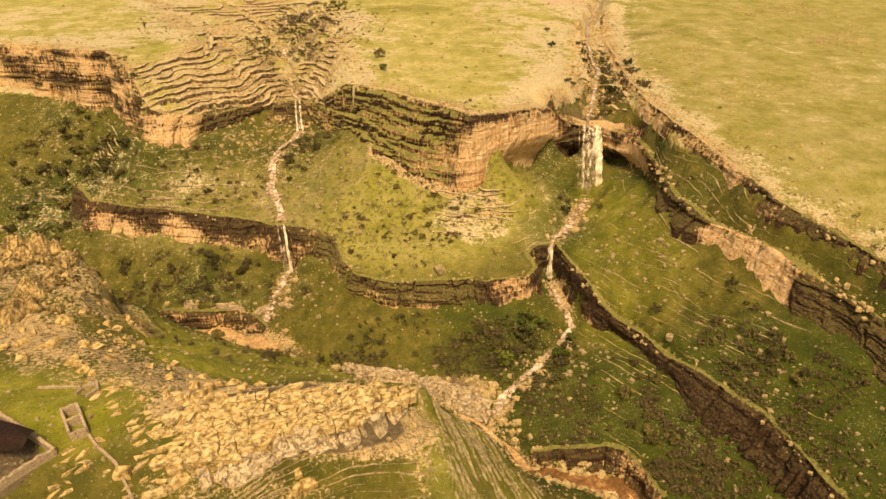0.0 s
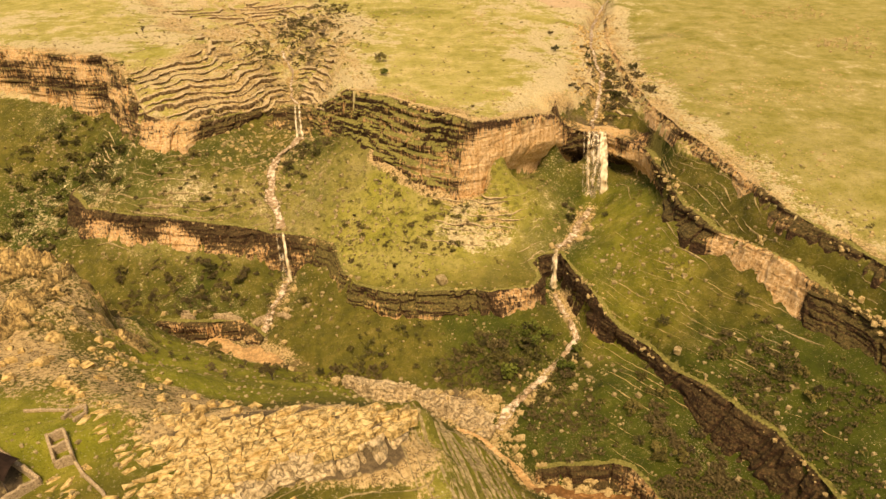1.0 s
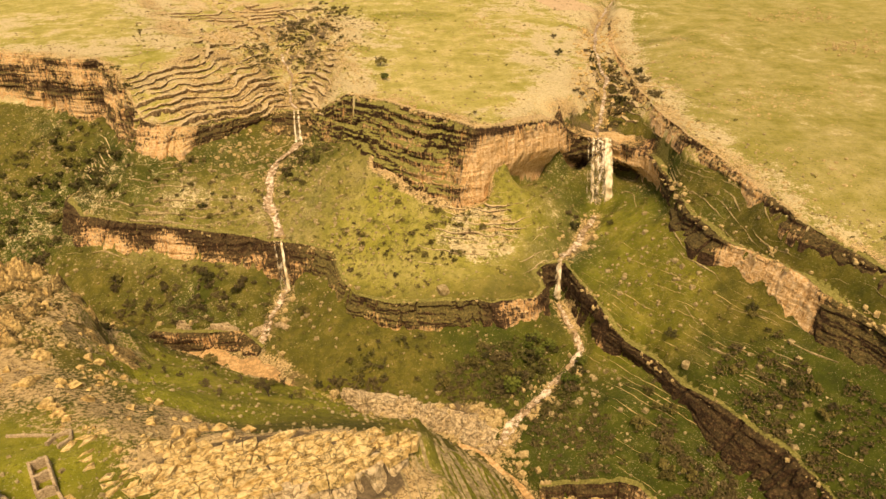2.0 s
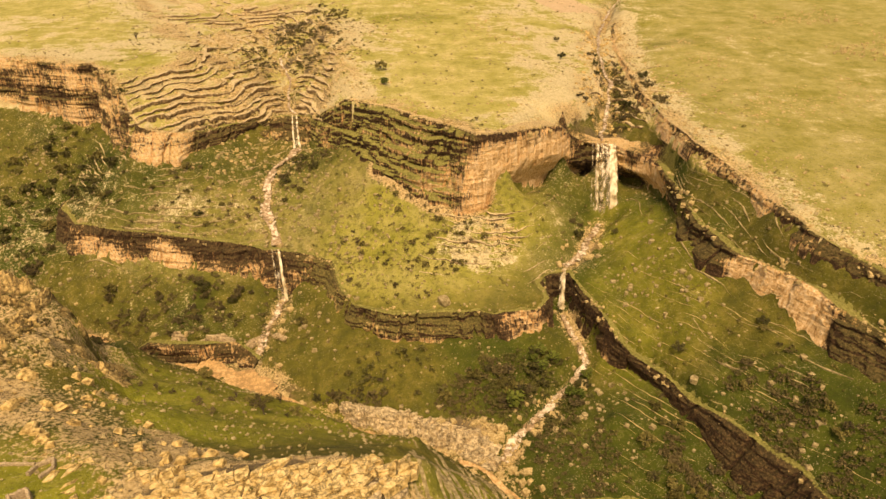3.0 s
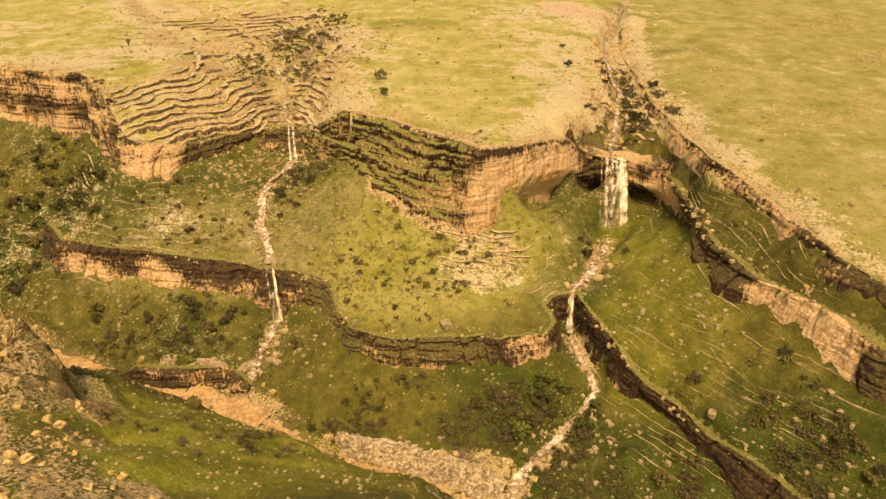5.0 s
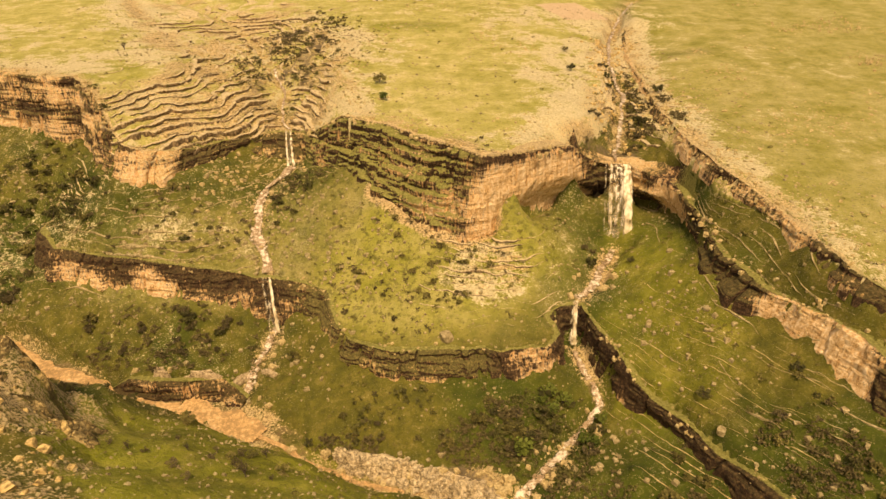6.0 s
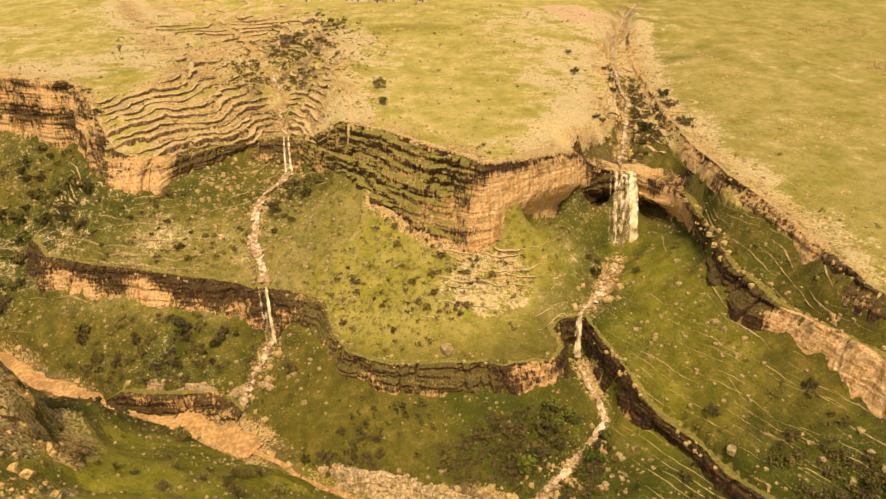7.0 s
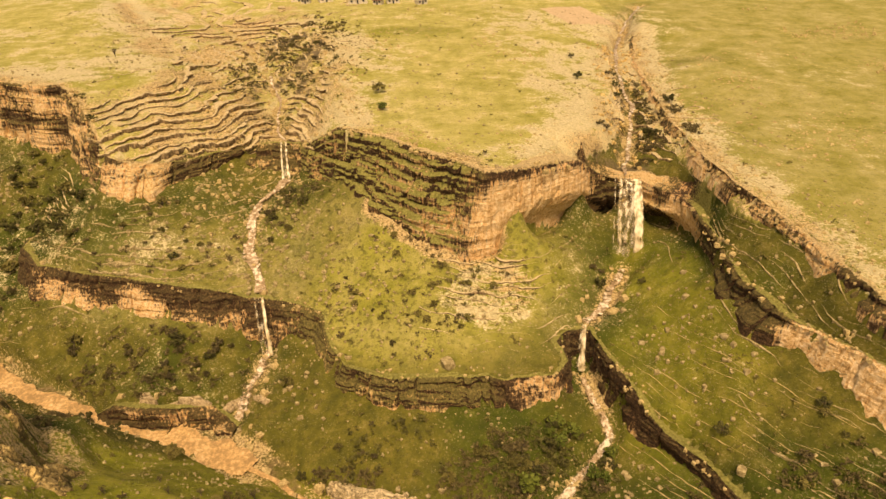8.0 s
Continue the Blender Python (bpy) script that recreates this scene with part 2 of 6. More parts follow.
# relax the ground between those lines, coarse to fine
X0, X1, Y0, Y1 = -232.0, 160.0, 52.0, 476.0
field = None
for cell in (8.0, 4.0, 2.0, 1.0):
    nx, ny = int((X1 - X0) / cell) + 1, int((Y1 - Y0) / cell) + 1
    gx, gy = np.meshgrid(X0 + cell * np.arange(nx), Y0 + cell * np.arange(ny), indexing="ij")
    fixed = np.full((nx, ny), np.nan)

    def pin(points):
        i = np.clip(np.round((points[:, 0] - X0) / cell).astype(int), 0, nx - 1)
        j = np.clip(np.round((points[:, 1] - Y0) / cell).astype(int), 0, ny - 1)
        fixed[i, j] = points[:, 2]

    p = plateau(gx, gy)
    fixed[:, -1] = p[:, -1]
    fixed[0, gy[0] > 330] = p[0, gy[0] > 330]
    fixed[-1, :] = p[-1, :]
    for line in GROUND_LINES.values():
        pin(resample(line, cell * 0.5))
    for _, rim, foot in CLIFFS:
        r, f, nor, back = cliff_line(rim, foot, cell * 0.5)
        inner = back * 0.55 + f * 0.45
        inner[:, 2] = f[:, 2] + 0.3 * (r[:, 2] - f[:, 2])
        pin(inner)
        pin(f)
        pin(back)
    # tableland well away from the rims
    for cx, cy, rad in ((-170, 345, 22), (-190, 420, 30), (0, 300, 26), (20, 260, 24), (10, 380, 45), (125, 300, 24), (125, 230, 24), (140, 400, 35), (130, 180, 20)):
        m = (gx - cx) ** 2 + (gy - cy) ** 2 < rad * rad
        fixed[m] = p[m]
    h = p.copy() if field is None else np.kron(field, np.ones((2, 2)))[:nx, :ny]
    if h.shape != fixed.shape:
        h = np.pad(h, ((0, nx - h.shape[0]), (0, ny - h.shape[1])), mode="edge")
    mask = ~np.isnan(fixed)
    h[mask] = fixed[mask]
    for _ in range(400 if cell > 1 else 160):
        e = np.pad(h, 1, mode="edge")
        h = 0.25 * (e[2:, 1:-1] + e[:-2, 1:-1] + e[1:-1, 2:] + e[1:-1, :-2])
        h[mask] = fixed[mask]
    field = h


def base_height(x, y):
    """The relaxed ground, with the tableland beyond it."""
    fx, fy = np.clip((x - X0), 0, nx - 1.001), np.clip((y - Y0), 0, ny - 1.001)
    i, j = fx.astype(int), fy.astype(int)
    u, v = fx - i, fy - j
    return (field[i, j] * (1 - u) + field[i + 1, j] * u) * (1 - v) + (field[i, j + 1] * (1 - u) + field[i + 1, j + 1] * u) * v


def line_distance(x, y, lines, step=2.0):
    """Distance in plan to the nearest of some lines."""
    best = np.full(x.shape, 1e9)
    for line in lines:
        for px, py in resample(line, step)[:, :2]:
            best = np.minimum(best, (x - px) ** 2 + (y - py) ** 2)
    return np.sqrt(best)


def band(d, lo, hi):
    """1 below lo, 0 above hi, smooth between."""
    t = np.clip((hi - d) / (hi - lo), 0, 1)
    return t * t * (3 - 2 * t)


WATER_LINES = [GROUND_LINES[k] for k in ("brook_west", "cascade_west", "run_west", "brook_east", "brook_mid", "run_mid", "river")]
# coarse distance maps, read back by interpolation
DX, DY = np.meshgrid(np.arange(X0, X1 + 2, 2.0), np.arange(Y0, Y1 + 2, 2.0), indexing="ij")


def distance_map(lines):
    return line_distance(DX, DY, lines)


def read_map(m, x, y):
    fx, fy = np.clip((x - X0) / 2, 0, m.shape[0] - 1.001), np.clip((y - Y0) / 2, 0, m.shape[1] - 1.001)
    i, j = fx.astype(int), fy.astype(int)
    u, v = fx - i, fy - j
    return (m[i, j] * (1 - u) + m[i + 1, j] * u) * (1 - v) + (m[i, j + 1] * (1 - u) + m[i + 1, j + 1] * u) * v


TO_WATER = distance_map(WATER_LINES)
# channel beds: half widths of the water, by line
BEDS = {"brook_west": 1.2, "cascade_west": 1.6, "run_west": 1.6, "brook_east": 1.6, "brook_mid": 1.8, "run_mid": 1.5, "river": 2.6}
CARVE_D, CARVE_Z = np.full(DX.shape, 1e9), np.zeros(DX.shape)
for key, half in BEDS.items():
    for px, py, pz in resample(GROUND_LINES[key], 1.5):
        d = np.hypot(DX - px, DY - py) - half * (1 + (1.6 if key == "river" and px < -45 else 0.0) - (0.9 if key == "river" and px < -80 else 0.0))
        closer = d < CARVE_D
        CARVE_D[closer], CARVE_Z[closer] = d[closer], pz
TO_CLIFF = distance_map([UPPER_RIM, LOWER_RIM, RIM_D, RIM_N, UPPER_FOOT, LOWER_FOOT, FOOT_D, FOOT_N, RIM_P, RIM_Q, RIM_R, FOOT_Q, FOOT_R])
TO_EDGE = distance_map([UPPER_RIM, RIM_D, GROUND_LINES["terrace_edge"], GROUND_LINES["edge_mid"], GROUND_LINES["edge_east"]])
TO_CREST = distance_map([GROUND_LINES["crest"], GROUND_LINES["spur_crest"], RIM_N])


def terrace(z, step, sharp):
    """Rounds heights to ledges: flat treads and steep risers."""
    q = z / step
    i = np.floor(q)
    f = q - i
    g = np.where(f < 0.5, 0.5 * (2 * f) ** sharp, 1 - 0.5 * (2 - 2 * f) ** sharp)
    return (i + g) * step


def ellipse(x, y, cx, cy, rx, ry, inner=0.6, outer=1.1):
    return band(np.hypot((x - cx) / rx, (y - cy) / ry), inner, outer)


def in_gully(x, y):
    """1 between the two edges of the side gully, 0 on the tableland beside it."""
    west, east = GROUND_LINES["terrace_edge"], GROUND_LINES["edge_mid"]
    a = np.interp(y, [p[1] for p in west], [p[0] for p in west])
    b = np.interp(y, [p[1] for p in east[::-1]], [p[0] for p in east[::-1]])
    w = 2.5 * fbm(x, y, 9, 3, 2)
    return band(a - x + w, -1.5, 1.5) * band(x - b + w, -2, 3) * (base_height(x, y) > -10.8) * (y > 246)


def ledginess(x, y):
    """Where the beds crop out as ledges, 0 to 1."""
    a = np.maximum(ellipse(x, y, -82, 330, 62, 110, 0.85, 1.1) * in_gully(x, y), 0.8 * band(np.abs(x - 74 - 0.12 * (y - 280)), 10, 16) * (y > 236) * (y < 400))
    a = np.maximum(a, 0.8 * ellipse(x, y, -28, 262, 16, 18))
    a = np.maximum(a, ellipse(x, y, 14, 200, 17, 12))
    a = np.maximum(a, 0.35 * ellipse(x, y, 5, 92, 13, 34))
    a = np.maximum(a, 0.9 * ellipse(x, y, 66, 150, 15, 34) * band(-fbm(x, y, 22, 2, 4), -0.02, 0.12))
    a = np.maximum(a, 0.7 * ellipse(x, y, -95, 228, 40, 14) * band(-fbm(x, y, 26, 2, 4), 0.0, 0.15))
    a = np.maximum(a, 0.8 * ellipse(x, y, -20, 66, 22, 11))
    return np.maximum(a, 0.6 * ellipse(x, y, -84, 155, 8, 12))


def warped(x, y):
    """The relaxed ground with its lines made uneven, and how near a cliff it is."""
    near = band(read_map(TO_CLIFF, x, y), 2.0, 5.5)
    warp = 3.0 * (1 - near) * (1 - 0.75 * ellipse(x, y, -92, 138, 26, 20))
    return base_height(x + warp * fbm(x, y, 14, 3, 1), y + warp * fbm(x, y, 14, 3, 3)), near


def bed_dip(x, y):
    """How far the beds rise and fall from the level."""
    return 0.03 * x + 5.5 * fbm(x, y, 46, 2, 2) + 2.6 * fbm(x, y, 20, 3, 3) + 0.8 * fbm(x, y, 7, 2, 1)


def bed_step(x, y):
    return 1.5 + 0.35 * ellipse(x, y, -82, 318, 54, 95, 0.8, 1.2)


def spur_ribs(x, y):
    """Tilted beds that stand out as ribs on the spur."""
    return 1.7 * np.abs(fbm(x + 0.25 * y, 0.16 * y, 6.5, 2, 1)) * 2.2 + 1.3 * np.abs(fbm(x + 0.2 * y, 0.22 * y, 2.6, 2, 3))


def ground_height(x, y):
    """Height of the finished ground, with ledges and unevenness; its slope; and how ledgy it is."""
    z, near = warped(x, y)
    slope = np.hypot(base_height(x + 1.5, y) - base_height(x - 1.5, y), base_height(x, y + 1.5) - base_height(x, y - 1.5)) / 3
    amount = ledginess(x, y) * (1 - near)
    dip, step = bed_dip(x, y), bed_step(x, y)
    stepped = terrace(z + dip, step, 7.0) - dip
    z = z * (1 - amount) + stepped * amount
    carve = read_map(CARVE_D, x, y)
    rough = np.clip(0.25 + 1.0 * slope, 0, 1.0) * (1 - 0.8 * band(carve, 0.5, 4.0)) * (1 - 0.6 * amount)
    spur = ellipse(x, y, -96, 132, 32, 20)
    crag = 0.7 * ellipse(x, y, -100, 134, 34, 24) + 0.6 * ellipse(x, y, -35, 84, 40, 12)
    z = z + rough * (1.5 * fbm(x, y, 9, 4, 5) + 0.35 * fbm(x, y, 1.9, 2, 0)) + crag * (1.3 * fbm(x, y, 5, 4, 2)) + spur * (0.5 * spur_ribs(x, y) - 0.6)
    bed = band(carve, -0.3, 2.6)
    z = np.where(bed > 0, np.minimum(z, z * (1 - bed) + (read_map(CARVE_Z, x, y) - 0.5) * bed), z)
    return z, slope, amount


def ground_z(x, y):
    """Height of the ground sheet at one place."""
    return float(ground_height(np.array([float(x)]), np.array([float(y)]))[0][0])


# ---- materials ----
def material(name, rough=0.9):
    m = bpy.data.materials.new(name)
    m.use_nodes = True
    n, l = m.node_tree.nodes, m.node_tree.links
    b = n["Principled BSDF"]
    b.inputs["Roughness"].default_value = rough
    b.inputs["Specular IOR Level"].default_value = 0.25
    return m, n, l, b


def noise_node(n, l, scale, detail=4.0, stretch=None, rough=0.6):
    """3D noise at a scale per metre, on world-sized object coordinates."""
    g = n.new("ShaderNodeNewGeometry")
    t = n.new("ShaderNodeTexNoise")
    t.inputs["Scale"].default_value, t.inputs["Detail"].default_value, t.inputs["Roughness"].default_value = scale, detail, rough
    src = g.outputs["Position"]
    if stretch:
        v = n.new("ShaderNodeVectorMath")
        v.operation = "MULTIPLY"
        v.inputs[1].default_value = stretch
        l.new(src, v.inputs[0])
        src = v.outputs[0]
    l.new(src, t.inputs["Vector"])
    return t.outputs["Fac"]


def ramp(n, l, fac, stops):
    r = n.new("ShaderNodeValToRGB")
    e = r.color_ramp.elements
    while len(e) < len(stops):
        e.new(0.5)
    for k, (pos, c) in enumerate(stops):
        e[k].position = pos
        e[k].color = (*c, 1) if len(c) == 3 else c
    l.new(fac, r.inputs[0])
    return r.outputs[0]


def grey(n, l, fac, lo, hi):
    """A smooth step of a value from 0 at lo to 1 at hi."""
    r = n.new("ShaderNodeMapRange")
    r.interpolation_type = "SMOOTHSTEP"
    r.inputs["From Min"].default_value, r.inputs["From Max"].default_value = lo, hi
    l.new(fac, r.inputs["Value"])
    return r.outputs["Result"]


def mix(n, l, fac, a, b):
    m = n.new("ShaderNodeMix")
    m.data_type = "RGBA"
    for sock, v in ((m.inputs[0], fac), (m.inputs[6], a), (m.inputs[7], b)):
        if isinstance(v, (tuple, float)):
            sock.default_value = (*v, 1) if isinstance(v, tuple) else v
        else:
            l.new(v, sock)
    return m.outputs[2]


def math_node(n, l, op, a, b=0.0):
    m = n.new("ShaderNodeMath")
    m.operation = op
    m.use_clamp = False
    for sock, v in ((m.inputs[0], a), (m.inputs[1], b)):
        if isinstance(v, float):
            sock.default_value = v
        else:
            l.new(v, sock)
    return m.outputs[0]


def attribute(n, name):
    a = n.new("ShaderNodeAttribute")
    a.attribute_name = name
    return a.outputs["Fac"]


def bump(n, l, b, fac, strength, distance):
    k = n.new("ShaderNodeBump")
    k.inputs["Strength"].default_value, k.inputs["Distance"].default_value = strength, distance
    l.new(fac, k.inputs["Height"])
    l.new(k.outputs[0], b.inputs["Normal"])


def jitter(n, l, value, fac, amount):
    """A value plus centred noise."""
    return math_node(n, l, "ADD", value, math_node(n, l, "MULTIPLY", math_node(n, l, "SUBTRACT", fac, 0.5), amount))


def cracks(n, l, scale, stretch, width):
    """Thin dark lines where a noise passes its middle, 0 to 1."""
    f = noise_node(n, l, scale, 3, stretch, 0.55)
    return grey(n, l, math_node(n, l, "ABSOLUTE", math_node(n, l, "SUBTRACT", f, 0.5)), width, 0.2 * width)


def make_ground():
    m, n, l, b = material("grass_and_limestone", 0.95)
    fine, mid, big = noise_node(n, l, 1.4, 6, None, 0.7), noise_node(n, l, 0.22, 6, None, 0.65), noise_node(n, l, 0.035, 4)
    speck, patchy = noise_node(n, l, 2.6, 2), noise_node(n, l, 0.085, 6, None, 0.68)
    grass = ramp(n, l, mid, [(0.3, (0.068, 0.068, 0.011)), (0.5, (0.125, 0.112, 0.017)), (0.7, (0.2, 0.158, 0.031))])
    lush = ramp(n, l, mid, [(0.3, (0.036, 0.05, 0.005)), (0.7, (0.085, 0.102, 0.01))])
    # meadow and straw: dry grass colours, with distance haze paled into them
    meadow = ramp(n, l, jitter(n, l, patchy, mid, 0.5), [(0.3, (0.3, 0.275, 0.05)), (0.5, (0.45, 0.385, 0.115)), (0.7, (0.62, 0.5, 0.21))])
    straw = ramp(n, l, fine, [(0.28, (0.36, 0.28, 0.12)), (0.5, (0.57, 0.465, 0.245)), (0.72, (0.8, 0.68, 0.42))])
    stone = ramp(n, l, fine, [(0.28, (0.2, 0.12, 0.05)), (0.45, (0.48, 0.33, 0.145)), (0.7, (0.74, 0.55, 0.28))])
    stone = mix(n, l, math_node(n, l, "MULTIPLY", cracks(n, l, 0.55, None, 0.03), 0.8), stone, (0.09, 0.055, 0.024))
    # dark tone for worn ground, and for shade painted on ledge risers
    worn_shade = ramp(n, l, fine, [(0.3, (0.06, 0.042, 0.022)), (0.7, (0.22, 0.16, 0.085))])
    soil = ramp(n, l, fine, [(0.3, (0.13, 0.08, 0.035)), (0.7, (0.3, 0.2, 0.1))])
    c = mix(n, l, grey(n, l, jitter(n, l, attribute(n, "lush"), big, 1.2), 0.35, 0.75), grass, lush)
    c = mix(n, l, attribute(n, "meadow"), c, meadow)
    clump, chip = noise_node(n, l, 0.55, 3, None, 0.6), noise_node(n, l, 1.15, 3, None, 0.6)
    spring = ramp(n, l, mid, [(0.3, (0.17, 0.18, 0.016)), (0.5, (0.27, 0.265, 0.028)), (0.7, (0.4, 0.36, 0.06))])
    c = mix(n, l, attribute(n, "spring"), c, spring)
    c = mix(n, l, math_node(n, l, "MULTIPLY", grey(n, l, fine, 0.46, 0.32), 0.65), c, (0.045, 0.043, 0.01))
    c = mix(n, l, grey(n, l, jitter(n, l, jitter(n, l, math_node(n, l, "ADD", attribute(n, "dry"), math_node(n, l, "MULTIPLY", math_node(n, l, "MULTIPLY", math_node(n, l, "SUBTRACT", patchy, 0.5), 2.4), attribute(n, "meadow"))), mid, 1.2), fine, 1.3), 0.4, 0.6), c, straw)
    wild = attribute(n, "tufty")
    c = mix(n, l, math_node(n, l, "MULTIPLY", math_node(n, l, "MULTIPLY", grey(n, l, clump, 0.5, 0.64), 0.8), wild), c, (0.072, 0.066, 0.016))
    c = mix(n, l, math_node(n, l, "MULTIPLY", math_node(n, l, "MULTIPLY", grey(n, l, jitter(n, l, chip, mid, 0.6), 0.57, 0.68), 0.6), wild), c, (0.36, 0.28, 0.11))
    c = mix(n, l, grey(n, l, jitter(n, l, attribute(n, "mud"), mid, 0.8), 0.4, 0.7), c, soil)
    c = mix(n, l, grey(n, l, jitter(n, l, attribute(n, "rock"), fine, 1.6), 0.42, 0.6), c, stone)
    c = mix(n, l, math_node(n, l, "MULTIPLY", grey(n, l, jitter(n, l, speck, patchy, 0.35), 0.63, 0.68), attribute(n, "pebbly")), c, (0.55, 0.44, 0.27))
    c = mix(n, l, grey(n, l, jitter(n, l, attribute(n, "worn_shade"), fine, 0.9), 0.4, 0.65), c, worn_shade)
    c = mix(n, l, attribute(n, "field"), c, ramp(n, l, mid, [(0.3, (0.52, 0.36, 0.2)), (0.7, (0.62, 0.45, 0.27))]))
    l.new(c, b.inputs["Base Color"])
    bump(n, l, b, fine, 1.0, 0.5)
    return m


def make_cliff():
    m, n, l, b = material("limestone_cliff", 0.9)
    streak = noise_node(n, l, 1.25, 6, (1, 1, 0.09), 0.7)
    layer = noise_node(n, l, 1.5, 4, (0.035, 0.035, 1), 0.65)
    fine = noise_node(n, l, 1.6, 5)
    big = noise_node(n, l, 0.09, 3)
    fresh = ramp(n, l, math_node(n, l, "ADD", math_node(n, l, "MULTIPLY", fine, 0.45), math_node(n, l, "MULTIPLY", streak, 0.55)), [(0.36, (0.4, 0.185, 0.065)), (0.46, (0.75, 0.445, 0.19)), (0.58, (0.92, 0.67, 0.39))])
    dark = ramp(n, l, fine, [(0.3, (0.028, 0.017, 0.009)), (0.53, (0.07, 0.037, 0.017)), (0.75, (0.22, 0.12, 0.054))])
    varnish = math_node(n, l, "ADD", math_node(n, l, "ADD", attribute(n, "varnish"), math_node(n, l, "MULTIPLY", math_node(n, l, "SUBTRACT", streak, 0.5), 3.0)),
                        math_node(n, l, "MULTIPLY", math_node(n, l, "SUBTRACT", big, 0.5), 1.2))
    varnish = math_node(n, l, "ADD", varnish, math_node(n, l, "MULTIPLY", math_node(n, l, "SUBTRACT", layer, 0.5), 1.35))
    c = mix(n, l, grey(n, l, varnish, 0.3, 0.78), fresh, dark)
    moss = ramp(n, l, fine, [(0.3, (0.15, 0.14, 0.028)), (0.7, (0.37, 0.325, 0.1))])
    g = n.new("ShaderNodeNewGeometry")
    sep = n.new("ShaderNodeSeparateXYZ")
    l.new(g.outputs["Normal"], sep.inputs[0])
    top = math_node(n, l, "ADD", sep.outputs[2], math_node(n, l, "MULTIPLY", math_node(n, l, "SUBTRACT", fine, 0.5), 0.6))
    c = mix(n, l, math_node(n, l, "MULTIPLY", grey(n, l, top, 0.3, 0.52), attribute(n, "moss")), c, moss)
    second_tone = mix(n, l, attribute(n, "pale"), moss, ramp(n, l, fine, [(0.3, (0.33, 0.22, 0.09)), (0.6, (0.68, 0.5, 0.25))]))
    c = mix(n, l, grey(n, l, jitter(n, l, attribute(n, "cap"), fine, 0.9), 0.35, 0.65), c, second_tone)
    l.new(c, b.inputs["Base Color"])
    bump(n, l, b, math_node(n, l, "ADD", math_node(n, l, "ADD", math_node(n, l, "MULTIPLY", layer, 0.8), streak), fine), 1.0, 0.6)
    return m


def plain(name, stops, scale, rough=0.85, strength=0.6, depth=0.1, detail=4.0):
    m, n, l, b = material(name, rough)
    f = noise_node(n, l, scale, detail)
    l.new(ramp(n, l, f, stops), b.inputs["Base Color"])
    bump(n, l, b, f, strength, depth)
    return m


def make_split_rock(name, stops):
    """Pale limestone split by fine dark joints."""
    m, n, l, b = material(name, 0.92)
    fine = noise_node(n, l, 0.9, 8, None, 0.65)
    split = math_node(n, l, "MAXIMUM", cracks(n, l, 0.5, (1, 1, 0.6), 0.025), math_node(n, l, "MULTIPLY", cracks(n, l, 0.95, None, 0.025), 0.45))
    c = mix(n, l, math_node(n, l, "MULTIPLY", split, 0.5), ramp(n, l, fine, stops), (0.1, 0.062, 0.027))
    l.new(c, b.inputs["Base Color"])
    bump(n, l, b, math_node(n, l, "SUBTRACT", fine, split), 1.0, 0.5)
    return m


GROUND = make_ground()
GORGE_ROCK = make_split_rock("pale_gorge_rock", [(0.3, (0.26, 0.175, 0.08)), (0.46, (0.6, 0.445, 0.24)), (0.64, (0.8, 0.63, 0.38))])
CLIFF = make_cliff()


def mesh_object(name, verts, faces, mat, parent=None, smooth=False):
    me = bpy.data.meshes.new(name)
    me.from_pydata(verts.tolist() if hasattr(verts, "tolist") else verts, [], faces.tolist() if hasattr(faces, "tolist") else faces)
    me.materials.append(mat)
    if smooth:
        me.polygons.foreach_set("use_smooth", [True] * len(me.polygons))
    ob = new(name, me)
    ob.parent = parent
    return ob


def grid_faces(a, b):
    i, j = np.meshgrid(np.arange(a - 1), np.arange(b - 1), indexing="ij")
    k = (i * b + j).ravel()
    return np.stack([k, k + b, k + b + 1, k + 1], 1)


def put_attribute(ob, name, values):
    ob.data.attributes.new(name, "FLOAT", "POINT").data.foreach_set("value", np.ascontiguousarray(values, np.float32).ravel())


# ---- ground: one sheet to the horizon ----
def spread(lo, hi, fine, far_lo, far_hi, grow=1.12):
    """Even steps from lo to hi, then wider and wider ones."""
    mid = np.arange(lo, hi, fine).tolist()
    step, right = fine, [hi]
    while right[-1] < far_hi:
        step *= grow
        right.append(right[-1] + step)
    step, left = fine, [lo]
    while left[-1] > far_lo:
        step *= grow
        left.append(left[-1] - step)
    return np.array(left[:0:-1] + mid + right)


xs = spread(-140, 105, 0.7, -1800, 1800, 1.1)
ys = np.concatenate([spread(58, 325, 0.7, -900, 325.1), spread(326, 420, 1.1, 325.5, 2600, 1.05)])
ys = np.unique(np.round(ys, 3))
SX, SY = np.meshgrid(xs, ys, indexing="ij")
SZ, SLOPE, LEDGE = ground_height(SX, SY)
outside = np.maximum(np.maximum(X0 + 4 - SX, SX - X1 + 4), np.maximum(Y0 + 2 - SY, SY - Y1 + 4))
out = np.clip(outside / 30, 0, 1)
far_hills = plateau(SX, SY) + 3.0 * fbm(SX, SY, 160, 3, 2) * np.clip(outside / 200, 0, 1)
behind = (SY < 60) & (SX > 5)
SZ = np.where(behind, SZ, SZ * (1 - out) + far_hills * out)
ground = mesh_object("ground", np.stack([SX, SY, SZ], 2).reshape(-1, 3), grid_faces(len(xs), len(ys)), GROUND, smooth=True)
tagged(ground, "grassy limestone tableland cut by a stepped stream canyon", "ground", kind="structure")
edge = read_map(TO_EDGE, SX, SY)
crest_d = read_map(TO_CREST, SX, SY)
gradient = np.hypot(*np.gradient(SZ, xs, ys))
